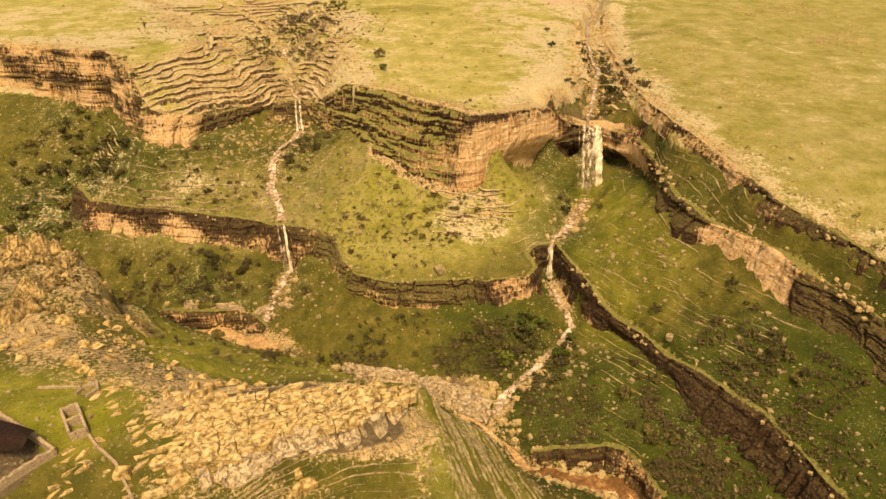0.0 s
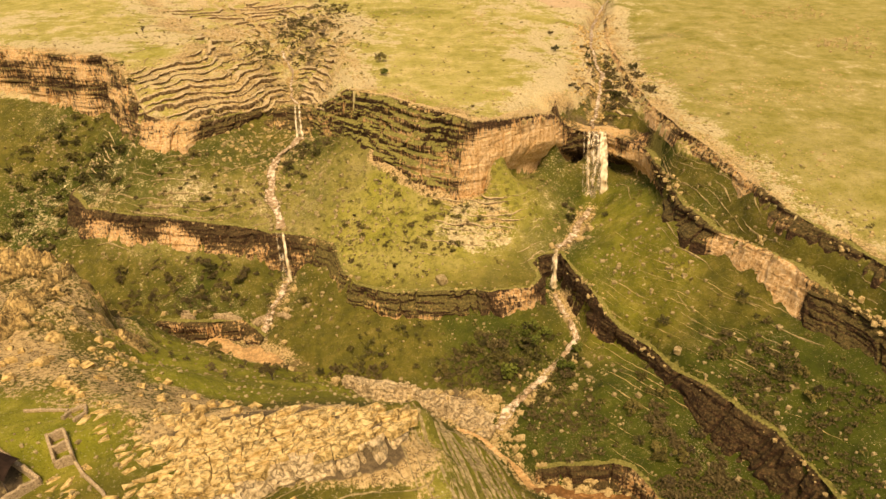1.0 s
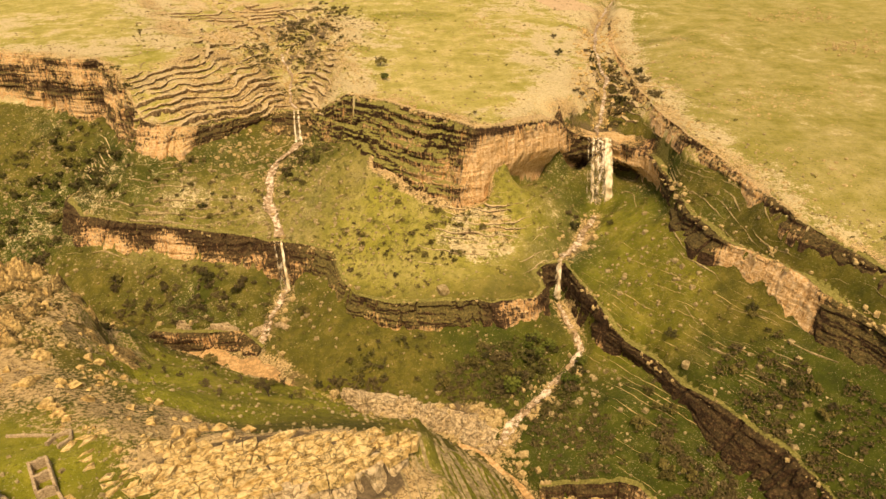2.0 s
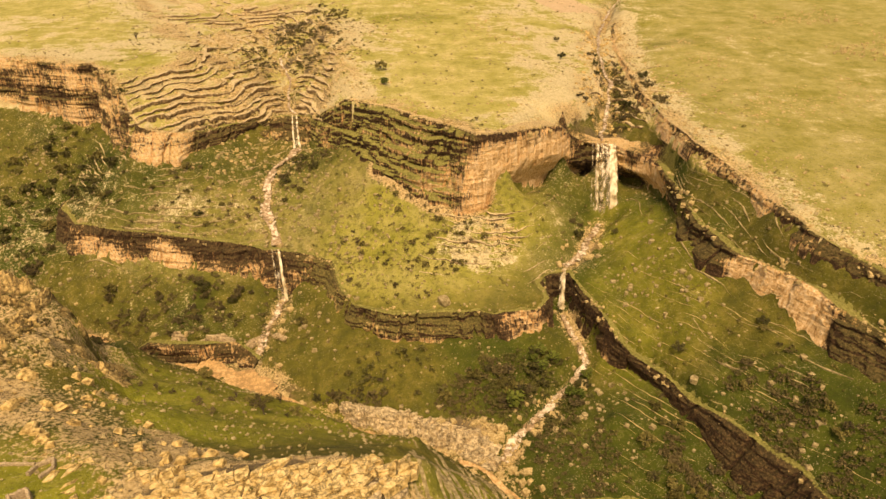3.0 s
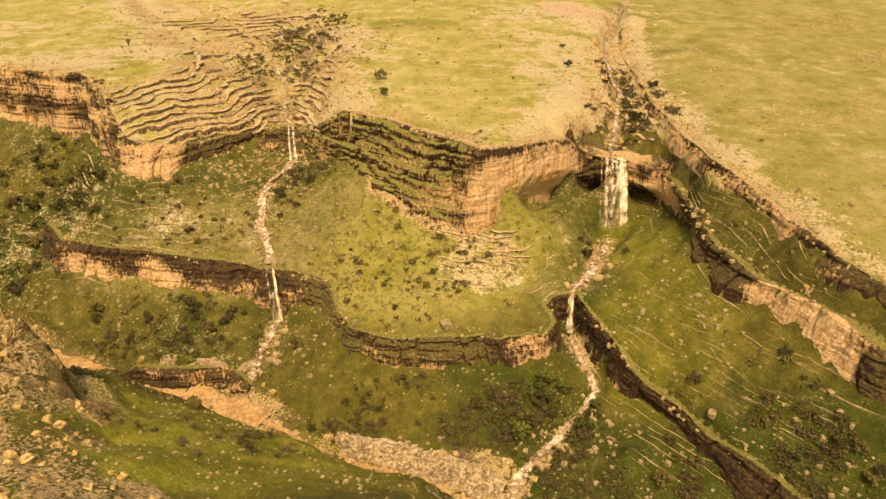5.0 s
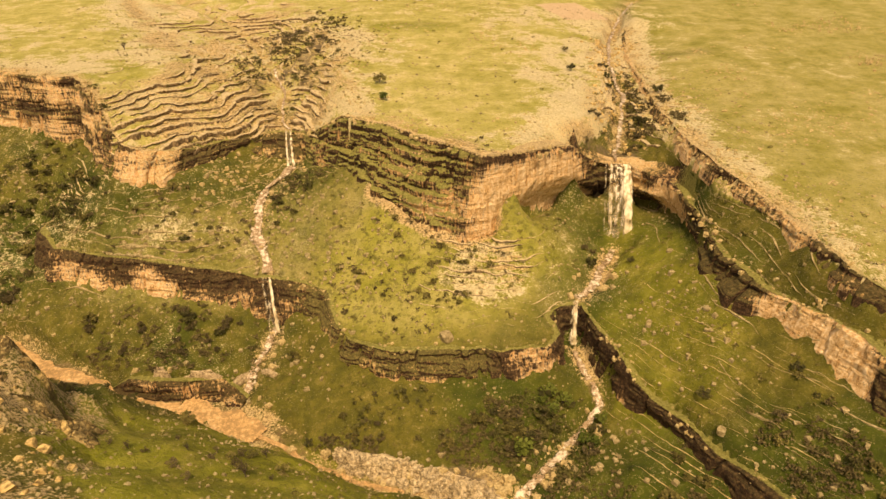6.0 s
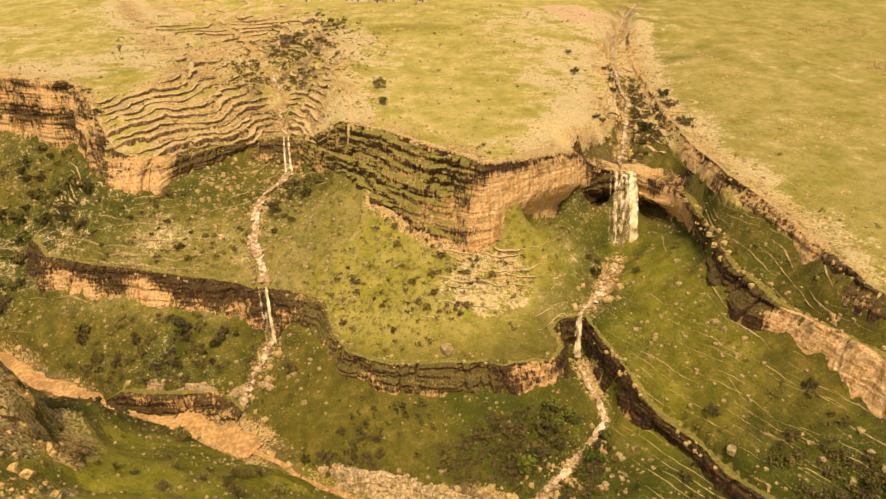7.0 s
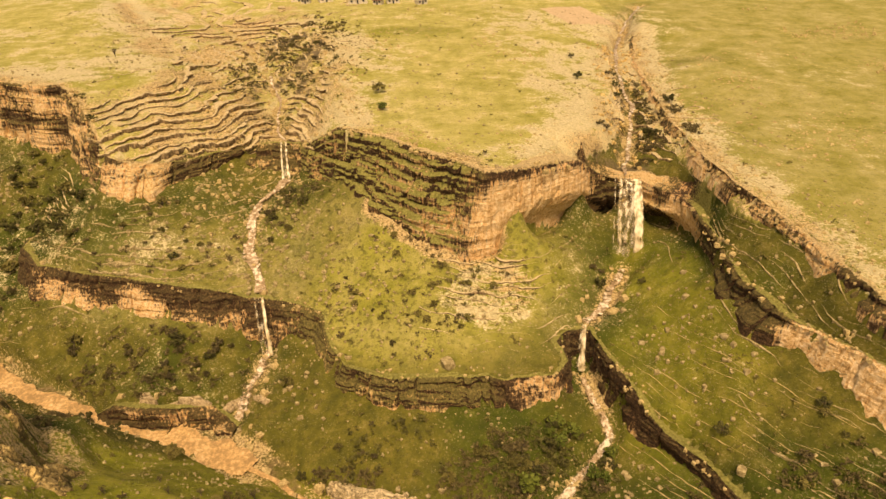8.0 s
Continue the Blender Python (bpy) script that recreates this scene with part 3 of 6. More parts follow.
inside = (outside < 0)
rim_x = np.interp(SY, [p[1] for p in RIM_D[::-1]], [p[0] for p in RIM_D[::-1]])
upper = np.where(((SY > 150) & ((SZ > -7) | ~inside)) | (SX > rim_x), 1.0, 0.0)
n_huge, n_big, n_mid = fbm(SX, SY, 130, 3, 4), fbm(SX, SY, 50, 3, 1), fbm(SX, SY, 10, 4, 2)
gully = ellipse(SX, SY, -82, 330, 62, 110, 0.85, 1.12) * in_gully(SX, SY)
gully = np.maximum(gully, band(read_map(distance_map([GROUND_LINES["brook_west"]]), SX, SY), 12, 30) * (SY > 262) * inside * in_gully(SX, SY))
ravine = band(read_map(distance_map([GROUND_LINES["brook_east"]]), SX, SY), 3, 10) * (SY > 232) * inside
near_crag = np.maximum(ellipse(SX, SY, -24, 84, 30, 9, 0.6, 1.2), np.maximum(0.85 * ellipse(SX, SY, -102, 136, 36, 24, 0.7, 1.15), 0.65 * ellipse(SX, SY, -66, 104, 16, 10, 0.3, 1.2)))
near_crag = np.maximum(near_crag, 0.7 * ellipse(SX, SY, -30, 68, 22, 8, 0.3, 1.2))
near_crag = np.maximum(near_crag, 0.6 * ellipse(SX, SY, -4, 82, 2.5, 22, 0.4, 1.2))
water_d = read_map(CARVE_D, SX, SY)
NEAR_ROCKS = [(-130, 138), (-110, 137), (-92, 134), (-80, 126), (-70, 114), (-62, 103), (-52, 95), (-40, 90)]
NEAR_RUBBLE = [(-115, 118), (-92, 112), (-78, 106), (-66, 98.5), (-56, 93)]
near_crag = np.maximum(near_crag, (0.75 + 0.9 * fbm(SX, SY, 14, 3, 3)) * band(read_map(distance_map([NEAR_ROCKS, NEAR_RUBBLE]), SX, SY) + 6 * fbm(SX, SY, 8, 3, 1), 6, 12))
rock = np.maximum(0.55 * gully * (0.85 + n_mid), upper * band(edge, 1, 15) * (0.5 + 0.6 * n_mid))
rock = np.maximum(rock, near_crag * (0.75 + 0.5 * n_mid))
rock = np.maximum(rock, band(water_d, 0.5, 3.5) * (0.5 + 0.7 * n_mid) * np.where(SX < -20, 0.75, 1.0))
rock = np.maximum(rock, 0.75 * ellipse(SX, SY, 0, 149, 19, 6, 0.5, 1.2))
rock = np.maximum(rock, 0.5 * ellipse(SX, SY, 34, 119, 16, 7, 0.5, 1.2))
rock = np.maximum(rock, 0.75 * band(read_map(distance_map([FOOT_C[4:9]]), SX, SY), 2.0, 5.0))
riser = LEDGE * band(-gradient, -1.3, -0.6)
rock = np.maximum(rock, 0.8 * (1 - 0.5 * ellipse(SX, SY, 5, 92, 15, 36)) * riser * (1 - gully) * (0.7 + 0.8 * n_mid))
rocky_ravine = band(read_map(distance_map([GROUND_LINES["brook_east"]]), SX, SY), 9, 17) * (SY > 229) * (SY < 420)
# shade under gully ledges painted dark on the risers; ravine rock browned too
worn_shade = np.maximum(0.7 * (0.7 + 0.9 * n_mid) * riser * np.maximum(0.85 * gully, rocky_ravine), 0.5 * rocky_ravine * (0.6 + 1.2 * n_mid))
worn_shade = np.maximum(worn_shade, 0.6 * ellipse(SX, SY, 59, 237, 11, 7, 0.6, 1.1))
worn_shade = np.maximum(worn_shade, 0.58 * ellipse(SX, SY, -60, 345, 26, 75) * gully * (0.6 + 1.6 * n_mid))
# ground under the outcrop blocks darkened so the gaps between them look dark
worn_shade = np.maximum(worn_shade, 0.9 * ellipse(SX, SY, -25, 83, 20, 6.5, 0.8, 1.05))
worn_shade = np.maximum(worn_shade, 1.3 * ellipse(SX, SY, -71, 72, 11, 8, 0.8, 1.0) * (SY < 76 - 0.45 * (SX + 61)))
# likewise darkened between the slabs of the gorge bank
worn_shade = np.maximum(worn_shade, 0.75 * ellipse(SX, SY, 0, 149, 20, 7, 0.5, 1.2) * (0.7 + 1.2 * n_mid))
dry = np.where(upper > 0, 0.13 + 0.3 * band(edge, 4, 24) + 0.75 * n_big + 0.4 * n_huge, 0.12 + 0.45 * n_big)
dry = dry + upper * (0.16 * band(SX, -125, -100) + 0.3 * ellipse(SX, SY, -24, 330, 20, 75) + 0.05 * ellipse(SX, SY, 52, 300, 16, 80))
dry = np.maximum(dry, (0.42 + 0.5 * n_mid) * gully)
dry = np.maximum(dry, 0.22 * ellipse(SX, SY, 5, 92, 13, 34) * (SZ < -9))
dry = np.maximum(dry, 0.5 * ellipse(SX, SY, 14, 200, 16, 12))
dry = np.maximum(dry, 0.33 * ellipse(SX, SY, -95, 236, 52, 24, 0.7, 1.1) * (0.9 + 1.0 * n_mid) * (SZ < -12) * (SZ > -41))
dry = dry + 0.2 * upper * band(read_map(distance_map([RIM_D]), SX, SY), 3, 16) * (SX > rim_x) + 0.5 * upper * np.clip(fbm(SX, SY, 24, 3, 5) - 0.12, 0, 1) * (SX > 60)
dry = dry - 0.35 * upper * (ellipse(SX, SY, -5, 370, 32, 22) + ellipse(SX, SY, -118, 283, 14, 12) + ellipse(SX, SY, 112, 322, 16, 10))
dry = dry - 0.13 * upper * band(-SX, -110, -80) + 0.06 * upper * band(np.abs(SX), 40, 70)
lush = np.where(upper > 0, 0.15 + 0.7 * n_big, 0.4 + 0.6 * n_big)
# the fall's slope, valley floor and lower right shift to the darker green
lush = lush + 0.5 * ellipse(SX, SY, 68, 205, 9, 16) + 0.3 * band(SZ, -50, -38) * band(-SX, -14, 22) + 0.3 * ellipse(SX, SY, 70, 110, 40, 40)
mud = np.maximum(0.5 * ellipse(SX, SY, 127, 372, 16, 9, 0.3, 1.1) * (0.8 + 1.2 * n_mid), np.maximum(0.5 * band(water_d, 0.0, 1.6), 0 * SX))
pebbly = np.clip(0.36 + 0.15 * upper + 0.9 * n_big, 0, 1)
# bench lawn: vivid grass, its colour also brightened to offset its dim slope
spring = np.maximum(0.95 * ellipse(SX, SY, -48, 134, 46, 34, 0.7, 1.05) * (SZ < -9), 0.7 * ellipse(SX, SY, 6, 92, 14, 34, 0.6, 1.15) * (SZ < -9))
spring = np.maximum(spring, np.maximum(0.6 * ellipse(SX, SY, 60, 204, 13, 20), 0.45 * ellipse(SX, SY, 58, 172, 20, 26)))
spring = np.maximum(spring, np.maximum(0.55 * ellipse(SX, SY, -8, 372, 26, 14), 0.55 * ellipse(SX, SY, 0, 208, 44, 26) * (SZ < -12)))
spring = np.maximum(spring, 0.6 * ellipse(SX, SY, -122, 290, 20, 14) * (SZ > 6))
spring = np.maximum(spring, 0.75 * ellipse(SX, SY, -68, 84, 26, 14, 0.5, 1.1))
spring = np.clip(spring * (0.85 + 0.9 * n_mid), 0, 1)
tufty = np.where(upper > 0, 0.15, 0.3 + 0.4 * ellipse(SX, SY, -50, 222, 100, 40, 0.7, 1.1) * band(-SZ, 42, 48)) * np.where(SY < 120, 0.3, 1.0)
field_patch = np.clip(band(np.abs(SX - 80 + 0.3 * (SY - 417)) / 14, 0.97, 1.03) * band(np.abs(SY - 417 - 0.4 * (SX - 80)) / 21, 0.97, 1.03), 0, 1)
for key, val in (("rock", rock), ("dry", dry), ("lush", lush), ("mud", mud), ("worn_shade", worn_shade), ("pebbly", pebbly), ("field", field_patch), ("spring", spring), ("tufty", tufty),
                 ("meadow", np.maximum(upper * (1 - 0.3 * (SX > rim_x) * band(-SX, -95, -70)), np.maximum(np.maximum(0.38 * ellipse(SX, SY, -40, 208, 95, 40, 0.7, 1.05), 0.7 * ellipse(SX, SY, -4, 208, 44, 30, 0.6, 1.1)) * band(-SZ, 40, 46), 0.3 * ellipse(SX, SY, 6, 92, 14, 34, 0.6, 1.15))) * (1 - 0.6 * ravine) * (1 - 0.55 * ellipse(SX, SY, -8, 374, 26, 9, 0.3, 1.1) - 0.4 * ellipse(SX, SY, 112, 322, 18, 8, 0.3, 1.1)))):
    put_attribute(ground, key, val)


# ---- cliffs: layered rock faces that may overhang ----
FRESH = [(30, 219, 18, 1.6), (46, 166, 2.5, 0.8), (86.5, 147.5, 8.5, 1.8), (79.5, 158.5, 5, 1.6), (72, 219, 5, 1.0), (-105, 246, 8, 0.3), (74, 214, 5, 0.8), (22, 175, 9, 0.55)]
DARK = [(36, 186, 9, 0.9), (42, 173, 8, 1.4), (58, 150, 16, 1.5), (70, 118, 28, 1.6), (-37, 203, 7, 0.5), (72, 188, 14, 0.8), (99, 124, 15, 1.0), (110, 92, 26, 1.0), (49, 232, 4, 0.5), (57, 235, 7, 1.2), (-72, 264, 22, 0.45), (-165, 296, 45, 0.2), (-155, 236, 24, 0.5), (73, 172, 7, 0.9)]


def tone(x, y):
    """Local varnish: fresh break-outs lighten the face, the DARK places darken it."""
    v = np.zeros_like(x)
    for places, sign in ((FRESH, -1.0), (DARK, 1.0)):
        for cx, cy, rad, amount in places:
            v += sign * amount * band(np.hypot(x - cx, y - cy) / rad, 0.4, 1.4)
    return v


def cliff(name, rim, foot, label, varnish_top, varnish_foot, moss, ledge, step=0.5, rows=0.38, pale=1.0, local=1.0, sway=2.6, beds=1.0, mat=None):
    r, f, nor, back = cliff_line(rim, foot, step)
    count = len(r)
    s_along = np.arange(count) * step
    tall = np.abs(r[:, 2] - f[:, 2])
    nrow = int(tall.max() / rows) + 2
    t = np.linspace(0, 1, nrow)[None, :]
    S = s_along[:, None] + 0 * t
    z = r[:, 2][:, None] * (1 - t) + f[:, 2][:, None] * t
    # beds: hard layers stand proud, soft ones are worn back
    bed = 0.34 * np.tanh(6 * fbm(S * 0.05, z, 1.9, 2, 1)) + 0.5 * fbm(S * 0.12, z, 0.9, 2, 4)
    joint = np.abs(fbm(S, z * 0.25, 6.5, 3, 2))
    block = 0.3 * np.tanh(6 * fbm(S, z * 0.7, 3.2, 2, 4)) + 0.5 * fbm(S, z * 1.6, 2.2, 3, 5)
    run = ((f - r)[:, :2] * nor).sum(1)[:, None]
    # fresh break-outs are sheer and smooth
    sheer = np.zeros(count)
    for cx, cy, rad, amount in FRESH:
        sheer = np.maximum(sheer, local * min(1.0, 1.4 * amount) * band(np.hypot(r[:, 0] - cx, r[:, 1] - cy) / rad, 0.7, 1.3))
    bed, block = beds * bed * (1 - 0.8 * sheer)[:, None], block * (1 - 0.35 * sheer)[:, None]
    lateral = f[:, :2] - r[:, :2] - nor * run
    ledge = ledge * (0.3 + 0.7 * band(np.abs(r[:, 0] + 18) / 24, 0.8, 1.2))[:, None] * (1 - 0.9 * sheer)[:, None]
    steps = terrace(t * 7 + 0.7 * fbm(S, z, 9, 2, 3), 1.0, 6.0) / 7
    lean = np.clip((run + 2.5) / 5, 0, 1)
    cave = np.clip((t - 0.38) / 0.5, 0, 1)
    prof = lean * (t * (1 - ledge) + np.clip(steps, 0, 1) * ledge) + (1 - lean) * cave * cave * (3 - 2 * cave)
    fade = np.clip(np.minimum(t * 12, 1), 0, 1)
    push = run * prof + fade * (1.0 * bed + 0.8 * block - 1.3 * (1 - 0.7 * sheer)[:, None] * np.exp(-(joint / 0.05) ** 2) + 0.5) + sway * fbm(S, 0 * S, 11, 4, 5) - 0.3
    x = r[:, 0][:, None] + nor[:, 0][:, None] * push + lateral[:, 0][:, None] * t
    y = r[:, 1][:, None] + nor[:, 1][:, None] * push + lateral[:, 1][:, None] * t
    z = z + 0.25 * block * fade
    # cap that runs back on to the ground, and a toe below it
    caps_x, caps_y, caps_z = [], [], []
    for w in (1.0, 0.66, 0.33):
        cx = x[:, 0] * (1 - w) + (back[:, 0] - nor[:, 0] * 1.0) * w
        cy = y[:, 0] * (1 - w) + (back[:, 1] - nor[:, 1] * 1.0) * w
        g = ground_height(cx, cy)[0]
        cz = (z[:, 0] if w < 1 else g - 0.5) + (0.7 * fbm(cx, cy, 2.5, 3, 3) if w < 1 else 0)
        caps_x.append(cx), caps_y.append(cy), caps_z.append(cz)
    toe_x, toe_y, toe_z = x[:, -1] + nor[:, 0] * 0.5, y[:, -1] + nor[:, 1] * 0.5, z[:, -1] - 2.5
    VX = np.column_stack(caps_x + [x, toe_x])
    VY = np.column_stack(caps_y + [y, toe_y])
    VZ = np.column_stack(caps_z + [z, toe_z])
    ob = mesh_object(name, np.stack([VX, VY, VZ], 2).reshape(-1, 3), grid_faces(count, VX.shape[1])[:, ::-1], mat or CLIFF, smooth=False)
    tagged(ob, label, "cliff", kind="structure")
    T = np.column_stack([np.zeros((count, 3)), np.repeat(t, count, 0), np.ones(count)])
    patch = np.repeat(fbm(s_along, 0 * s_along, 34, 2, 2)[:, None], VX.shape[1], 1) + 1.7 * fbm(np.repeat(s_along[:, None], VX.shape[1], 1), 2.2 * VZ, 13, 3, 4)
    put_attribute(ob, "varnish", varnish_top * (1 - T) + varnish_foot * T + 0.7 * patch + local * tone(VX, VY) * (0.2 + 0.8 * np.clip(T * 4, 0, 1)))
    bare = 1 - 0.85 * local * band(np.abs(r[:, 0] - 58) / 13, 0.9, 1.2) * (r[:, 1] > 214)
    put_attribute(ob, "cap", bare[:, None] * np.column_stack([np.ones((count, 3)), np.repeat(band(t, 0.0, 0.06), count, 0) * 0.6, np.zeros(count)]))
    put_attribute(ob, "pale", (pale * np.maximum(band(-r[:, 2], 5.0, 9.0), 0.8 * local * band(np.abs(r[:, 0] - 57) / 12, 0.9, 1.2) * (r[:, 1] > 216)))[:, None] + 0 * VX)
    put_attribute(ob, "moss", moss * (0.25 + 0.75 * band(np.abs(VX + 16) / 28, 0.9, 1.2)) * (1 - sheer)[:, None])
    return ob


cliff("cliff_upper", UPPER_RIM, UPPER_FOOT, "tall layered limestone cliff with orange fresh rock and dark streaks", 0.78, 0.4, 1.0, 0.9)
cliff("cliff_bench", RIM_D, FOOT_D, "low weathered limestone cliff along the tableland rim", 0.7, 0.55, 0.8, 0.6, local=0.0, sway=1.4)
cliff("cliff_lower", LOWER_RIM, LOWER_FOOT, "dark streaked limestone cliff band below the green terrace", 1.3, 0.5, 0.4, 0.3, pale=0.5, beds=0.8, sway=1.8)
cliff("cliff_outcrop", RIM_N, FOOT_N, "pale limestone face of the rocky outcrop", 0.15, 0.75, 0.2, 0.3, 0.4, 0.3, local=0.0, sway=0.9, mat=GORGE_ROCK)
cliff("cliff_bank", RIM_Q, FOOT_Q, "dark layered rock ledge above the muddy river", 1.3, 1.2, 0.6, 0.5, 0.4, 0.25, 0.1, 0.0, 1.2, 1.6)
cliff("cliff_gorge", RIM_R, FOOT_R, "pale cracked limestone bank of the river gorge", -0.1, 0.25, 0.1, 0.6, 0.4, 0.25, 1.0, 0.0, 2.0, 1.2, GORGE_ROCK)
cliff("cliff_pool", RIM_P, FOOT_P, "dark undercut rock wall above the lower pool", 1.0, 1.0, 0.6, 0.2, 0.4, 0.3, 0.0, 0.0, 0.9)

# ---- water ----
def make_water(name, foam, mud, bias, rough=0.35):
    m, n, l, b = material(name, rough)
    f = noise_node(n, l, 0.9, 6, None, 0.7)
    l.new(ramp(n, l, jitter(n, l, f, noise_node(n, l, 0.12, 3), 0.5), [(0.34 + bias, tuple(0.6 * c for c in mud)), (0.48 + bias, mud), (0.62 + bias, foam)]), b.inputs["Base Color"])
    b.inputs["Specular IOR Level"].default_value = 0.4
    l.new(grey(n, l, jitter(n, l, attribute(n, "body"), noise_node(n, l, 0.7, 4, None, 0.6), 1.7), 0.4, 0.65), b.inputs["Alpha"])
    bump(n, l, b, f, 0.4, 0.2)
    return m


def make_fall():
    m, n, l, b = material("falling_water", 0.45)
    f = noise_node(n, l, 1.0, 2, (1, 1, 0.02), 0.5)
    l.new(ramp(n, l, f, [(0.32, (0.4, 0.29, 0.15)), (0.5, (0.7, 0.56, 0.34)), (0.66, (0.88, 0.77, 0.56))]), b.inputs["Base Color"])
    l.new(grey(n, l, jitter(n, l, attribute(n, "body"), f, 1.0), 0.2, 0.85), b.inputs["Alpha"])
    return m


WHITEWATER = make_water("white_water", (0.82, 0.69, 0.5), (0.38, 0.25, 0.13), -0.01)
MUDDY = make_water("muddy_water", (0.8, 0.56, 0.3), (0.62, 0.37, 0.15), 0.06, 0.3)
RUST = make_water("rust_water", (0.5, 0.27, 0.1), (0.27, 0.13, 0.045), 0.1, 0.25)
FALL = make_fall()


def stream(name, line, half, mat, label, wobble=1.0, lift=0.3, seed=0, body=0.62):
    """A stream as a shallow sheet along its bed, ragged at the banks."""
    p = resample(line, 0.7)
    k = np.arange(len(p)) * 0.7
    z = np.convolve(np.pad(p[:, 2], 2, mode="edge"), np.ones(5) / 5, "valid")
    tan = np.gradient(p[:, :2], axis=0)
    tan /= np.linalg.norm(tan, axis=1)[:, None] + 1e-9
    nor = np.stack([-tan[:, 1], tan[:, 0]], 1)
    drift = wobble * 2.2 * fbm(k, 0 * k + seed, 9, 3, 1)
    cols = np.linspace(-1, 1, 9)
    hl = half * (0.75 + 1.1 * fbm(k, 0 * k + 5 + seed, 6, 3, 2)) + 0.2
    hr = half * (0.75 + 1.1 * fbm(k, 0 * k + 25 + seed, 6, 3, 3)) + 0.2
    rows = []
    for c in cols:
        w = drift + np.where(c < 0, c * np.clip(hl, 0.25, 99), c * np.clip(hr, 0.25, 99))
        x, y = p[:, 0] + nor[:, 0] * w, p[:, 1] + nor[:, 1] * w
        zz = np.maximum(z + lift, ground_height(x, y)[0] + 0.12) + 0.25 * fbm(x, y, 1.5, 2, 4) - (0.35 if abs(c) == 1 else 0.0)
        rows.append(np.stack([x, y, zz], 1))
    v = np.stack(rows, 1)
    ob = mesh_object(name, v.reshape(-1, 3), grid_faces(len(p), 9)[:, ::-1], mat, smooth=True)
    put_attribute(ob, "body", body * (1 - cols ** 4)[None, :] + 0.05 + 0 * v[:, :, 0])
    return tagged(ob, label, "stream", kind="structure")


stream("water_river", GROUND_LINES["river"][6:], 1.1, MUDDY, "muddy orange river rushing between pale boulders", 0.8, body=0.9)
stream("water_west_river", GROUND_LINES["river"][:5], 3.6, MUDDY, "muddy orange river between brushy banks", 0.5, 0.35, 5, 1.5)
stream("water_pool", GROUND_LINES["river"][4:7], 6.4, MUDDY, "wide muddy orange pool of the swollen river", 0.5, 0.35, 3, 1.6)
stream("water_brook", GROUND_LINES["cascade_west"], 2.2, WHITEWATER, "foaming brook tumbling down the green terrace", 1.5, 0.5, 7, 0.7)
stream("water_run", GROUND_LINES["run_west"], 2.2, WHITEWATER, "white cascade running over rocks to the pool", 0.8, 0.5, 9)
stream("water_upper_brook", GROUND_LINES["brook_east"], 1.0, WHITEWATER, "pale brook in the ravine above the big fall", 0.8, 0.5, 11, 0.58)
stream("water_west_brook", GROUND_LINES["brook_west"][:4], 0.7, WHITEWATER, "thin brook among the rock ledges", 0.8, 0.3, 13)
stream("water_mid_brook", GROUND_LINES["brook_mid"], 1.9, WHITEWATER, "brown and white brook below the big fall", 0.7, 0.4, 15)
stream("water_mid_run", GROUND_LINES["run_mid"], 1.5, WHITEWATER, "foaming torrent among dark bushes", 0.7, 0.5, 17)

stream("water_lower_pool", [(21, 120.5, -65), (28, 119, -65.7), (36, 117.8, -66.1), (43, 115, -66.4), (47, 107, -66.8)], 3.2, RUST, "rust-brown pool under a dark undercut wall", 0.3, 0.35, 21, 1.6)


def waterfall(label, strands, seed):
    """A fall of several strands; each: lip, foot, half width, body."""
    rng = random.Random(seed)
    root = tagged(new("waterfall"), label, "waterfall")
    root.location = strands[0][0]
    for lip, foot, half, body in strands:
        lip, foot = Vector(lip), Vector(foot)
        rows, cols = 26, 7
        side = Vector((1, -0.15, 0))
        verts, weight = [], []
        ph = rng.uniform(0, 9)
        for i in range(rows):
            t = i / (rows - 1)
            c = lip.lerp(foot, t)
            out = lip.xy.lerp(foot.xy, math.sqrt(t) * 0.75 + 0.25 * t)
            c = Vector((out.x, out.y, c.z + (0.3 if i == 0 else 0)))
            w = half * (0.8 + 0.35 * t + 0.22 * math.sin(ph + 5 * t) * t)
            for j in range(cols):
                u = j / (cols - 1) * 2 - 1
                wave = 0.06 * noise.noise((u * 2 + ph, t * 2, seed))
                verts.append(tuple(c + side * (w * u) + Vector((0, wave - 0.35 * (1 - u * u), 0)) - root.location))
                weight.append(body * (1 - 0.55 * abs(u) ** 2) + 0.08 * math.sin(9 * u + ph))
        ob = mesh_object("water_strand", np.array(verts), grid_faces(rows, cols), FALL, root, True)
        put_attribute(ob, "body", np.array(weight))
    return root


rng = random.Random(41)
big = [((61.6, 230.3, -12.4), (60.2, 216.5, -34.6), 1.6, 0.85), ((60.9, 230.6, -12.4), (59.2, 216.9, -34.6), 0.7, 0.6), ((57.0, 231.8, -12.3), (55.0, 219.0, -34.8), 0.7, 0.6)]
big += [((58.4, 231.6, -12.35), (56.4, 218.4, -34.7), 3.2, 0.36), ((59.4, 231.2, -12.3), (58.0, 217.6, -34.7), 2.4, 0.4)]
for k in range(6):
    u = rng.uniform(0, 0.75)
    big.append(((55.2 + 6 * u, 232.2 - 1.6 * u, -12.3), (52.6 + 7.2 * u + rng.uniform(-0.3, 0.3), 219.8 - 3 * u, -34.7), rng.uniform(0.25, 0.9), rng.uniform(0.25, 0.5)))
waterfall("broad muddy white waterfall over the cliff lip", big, 1)
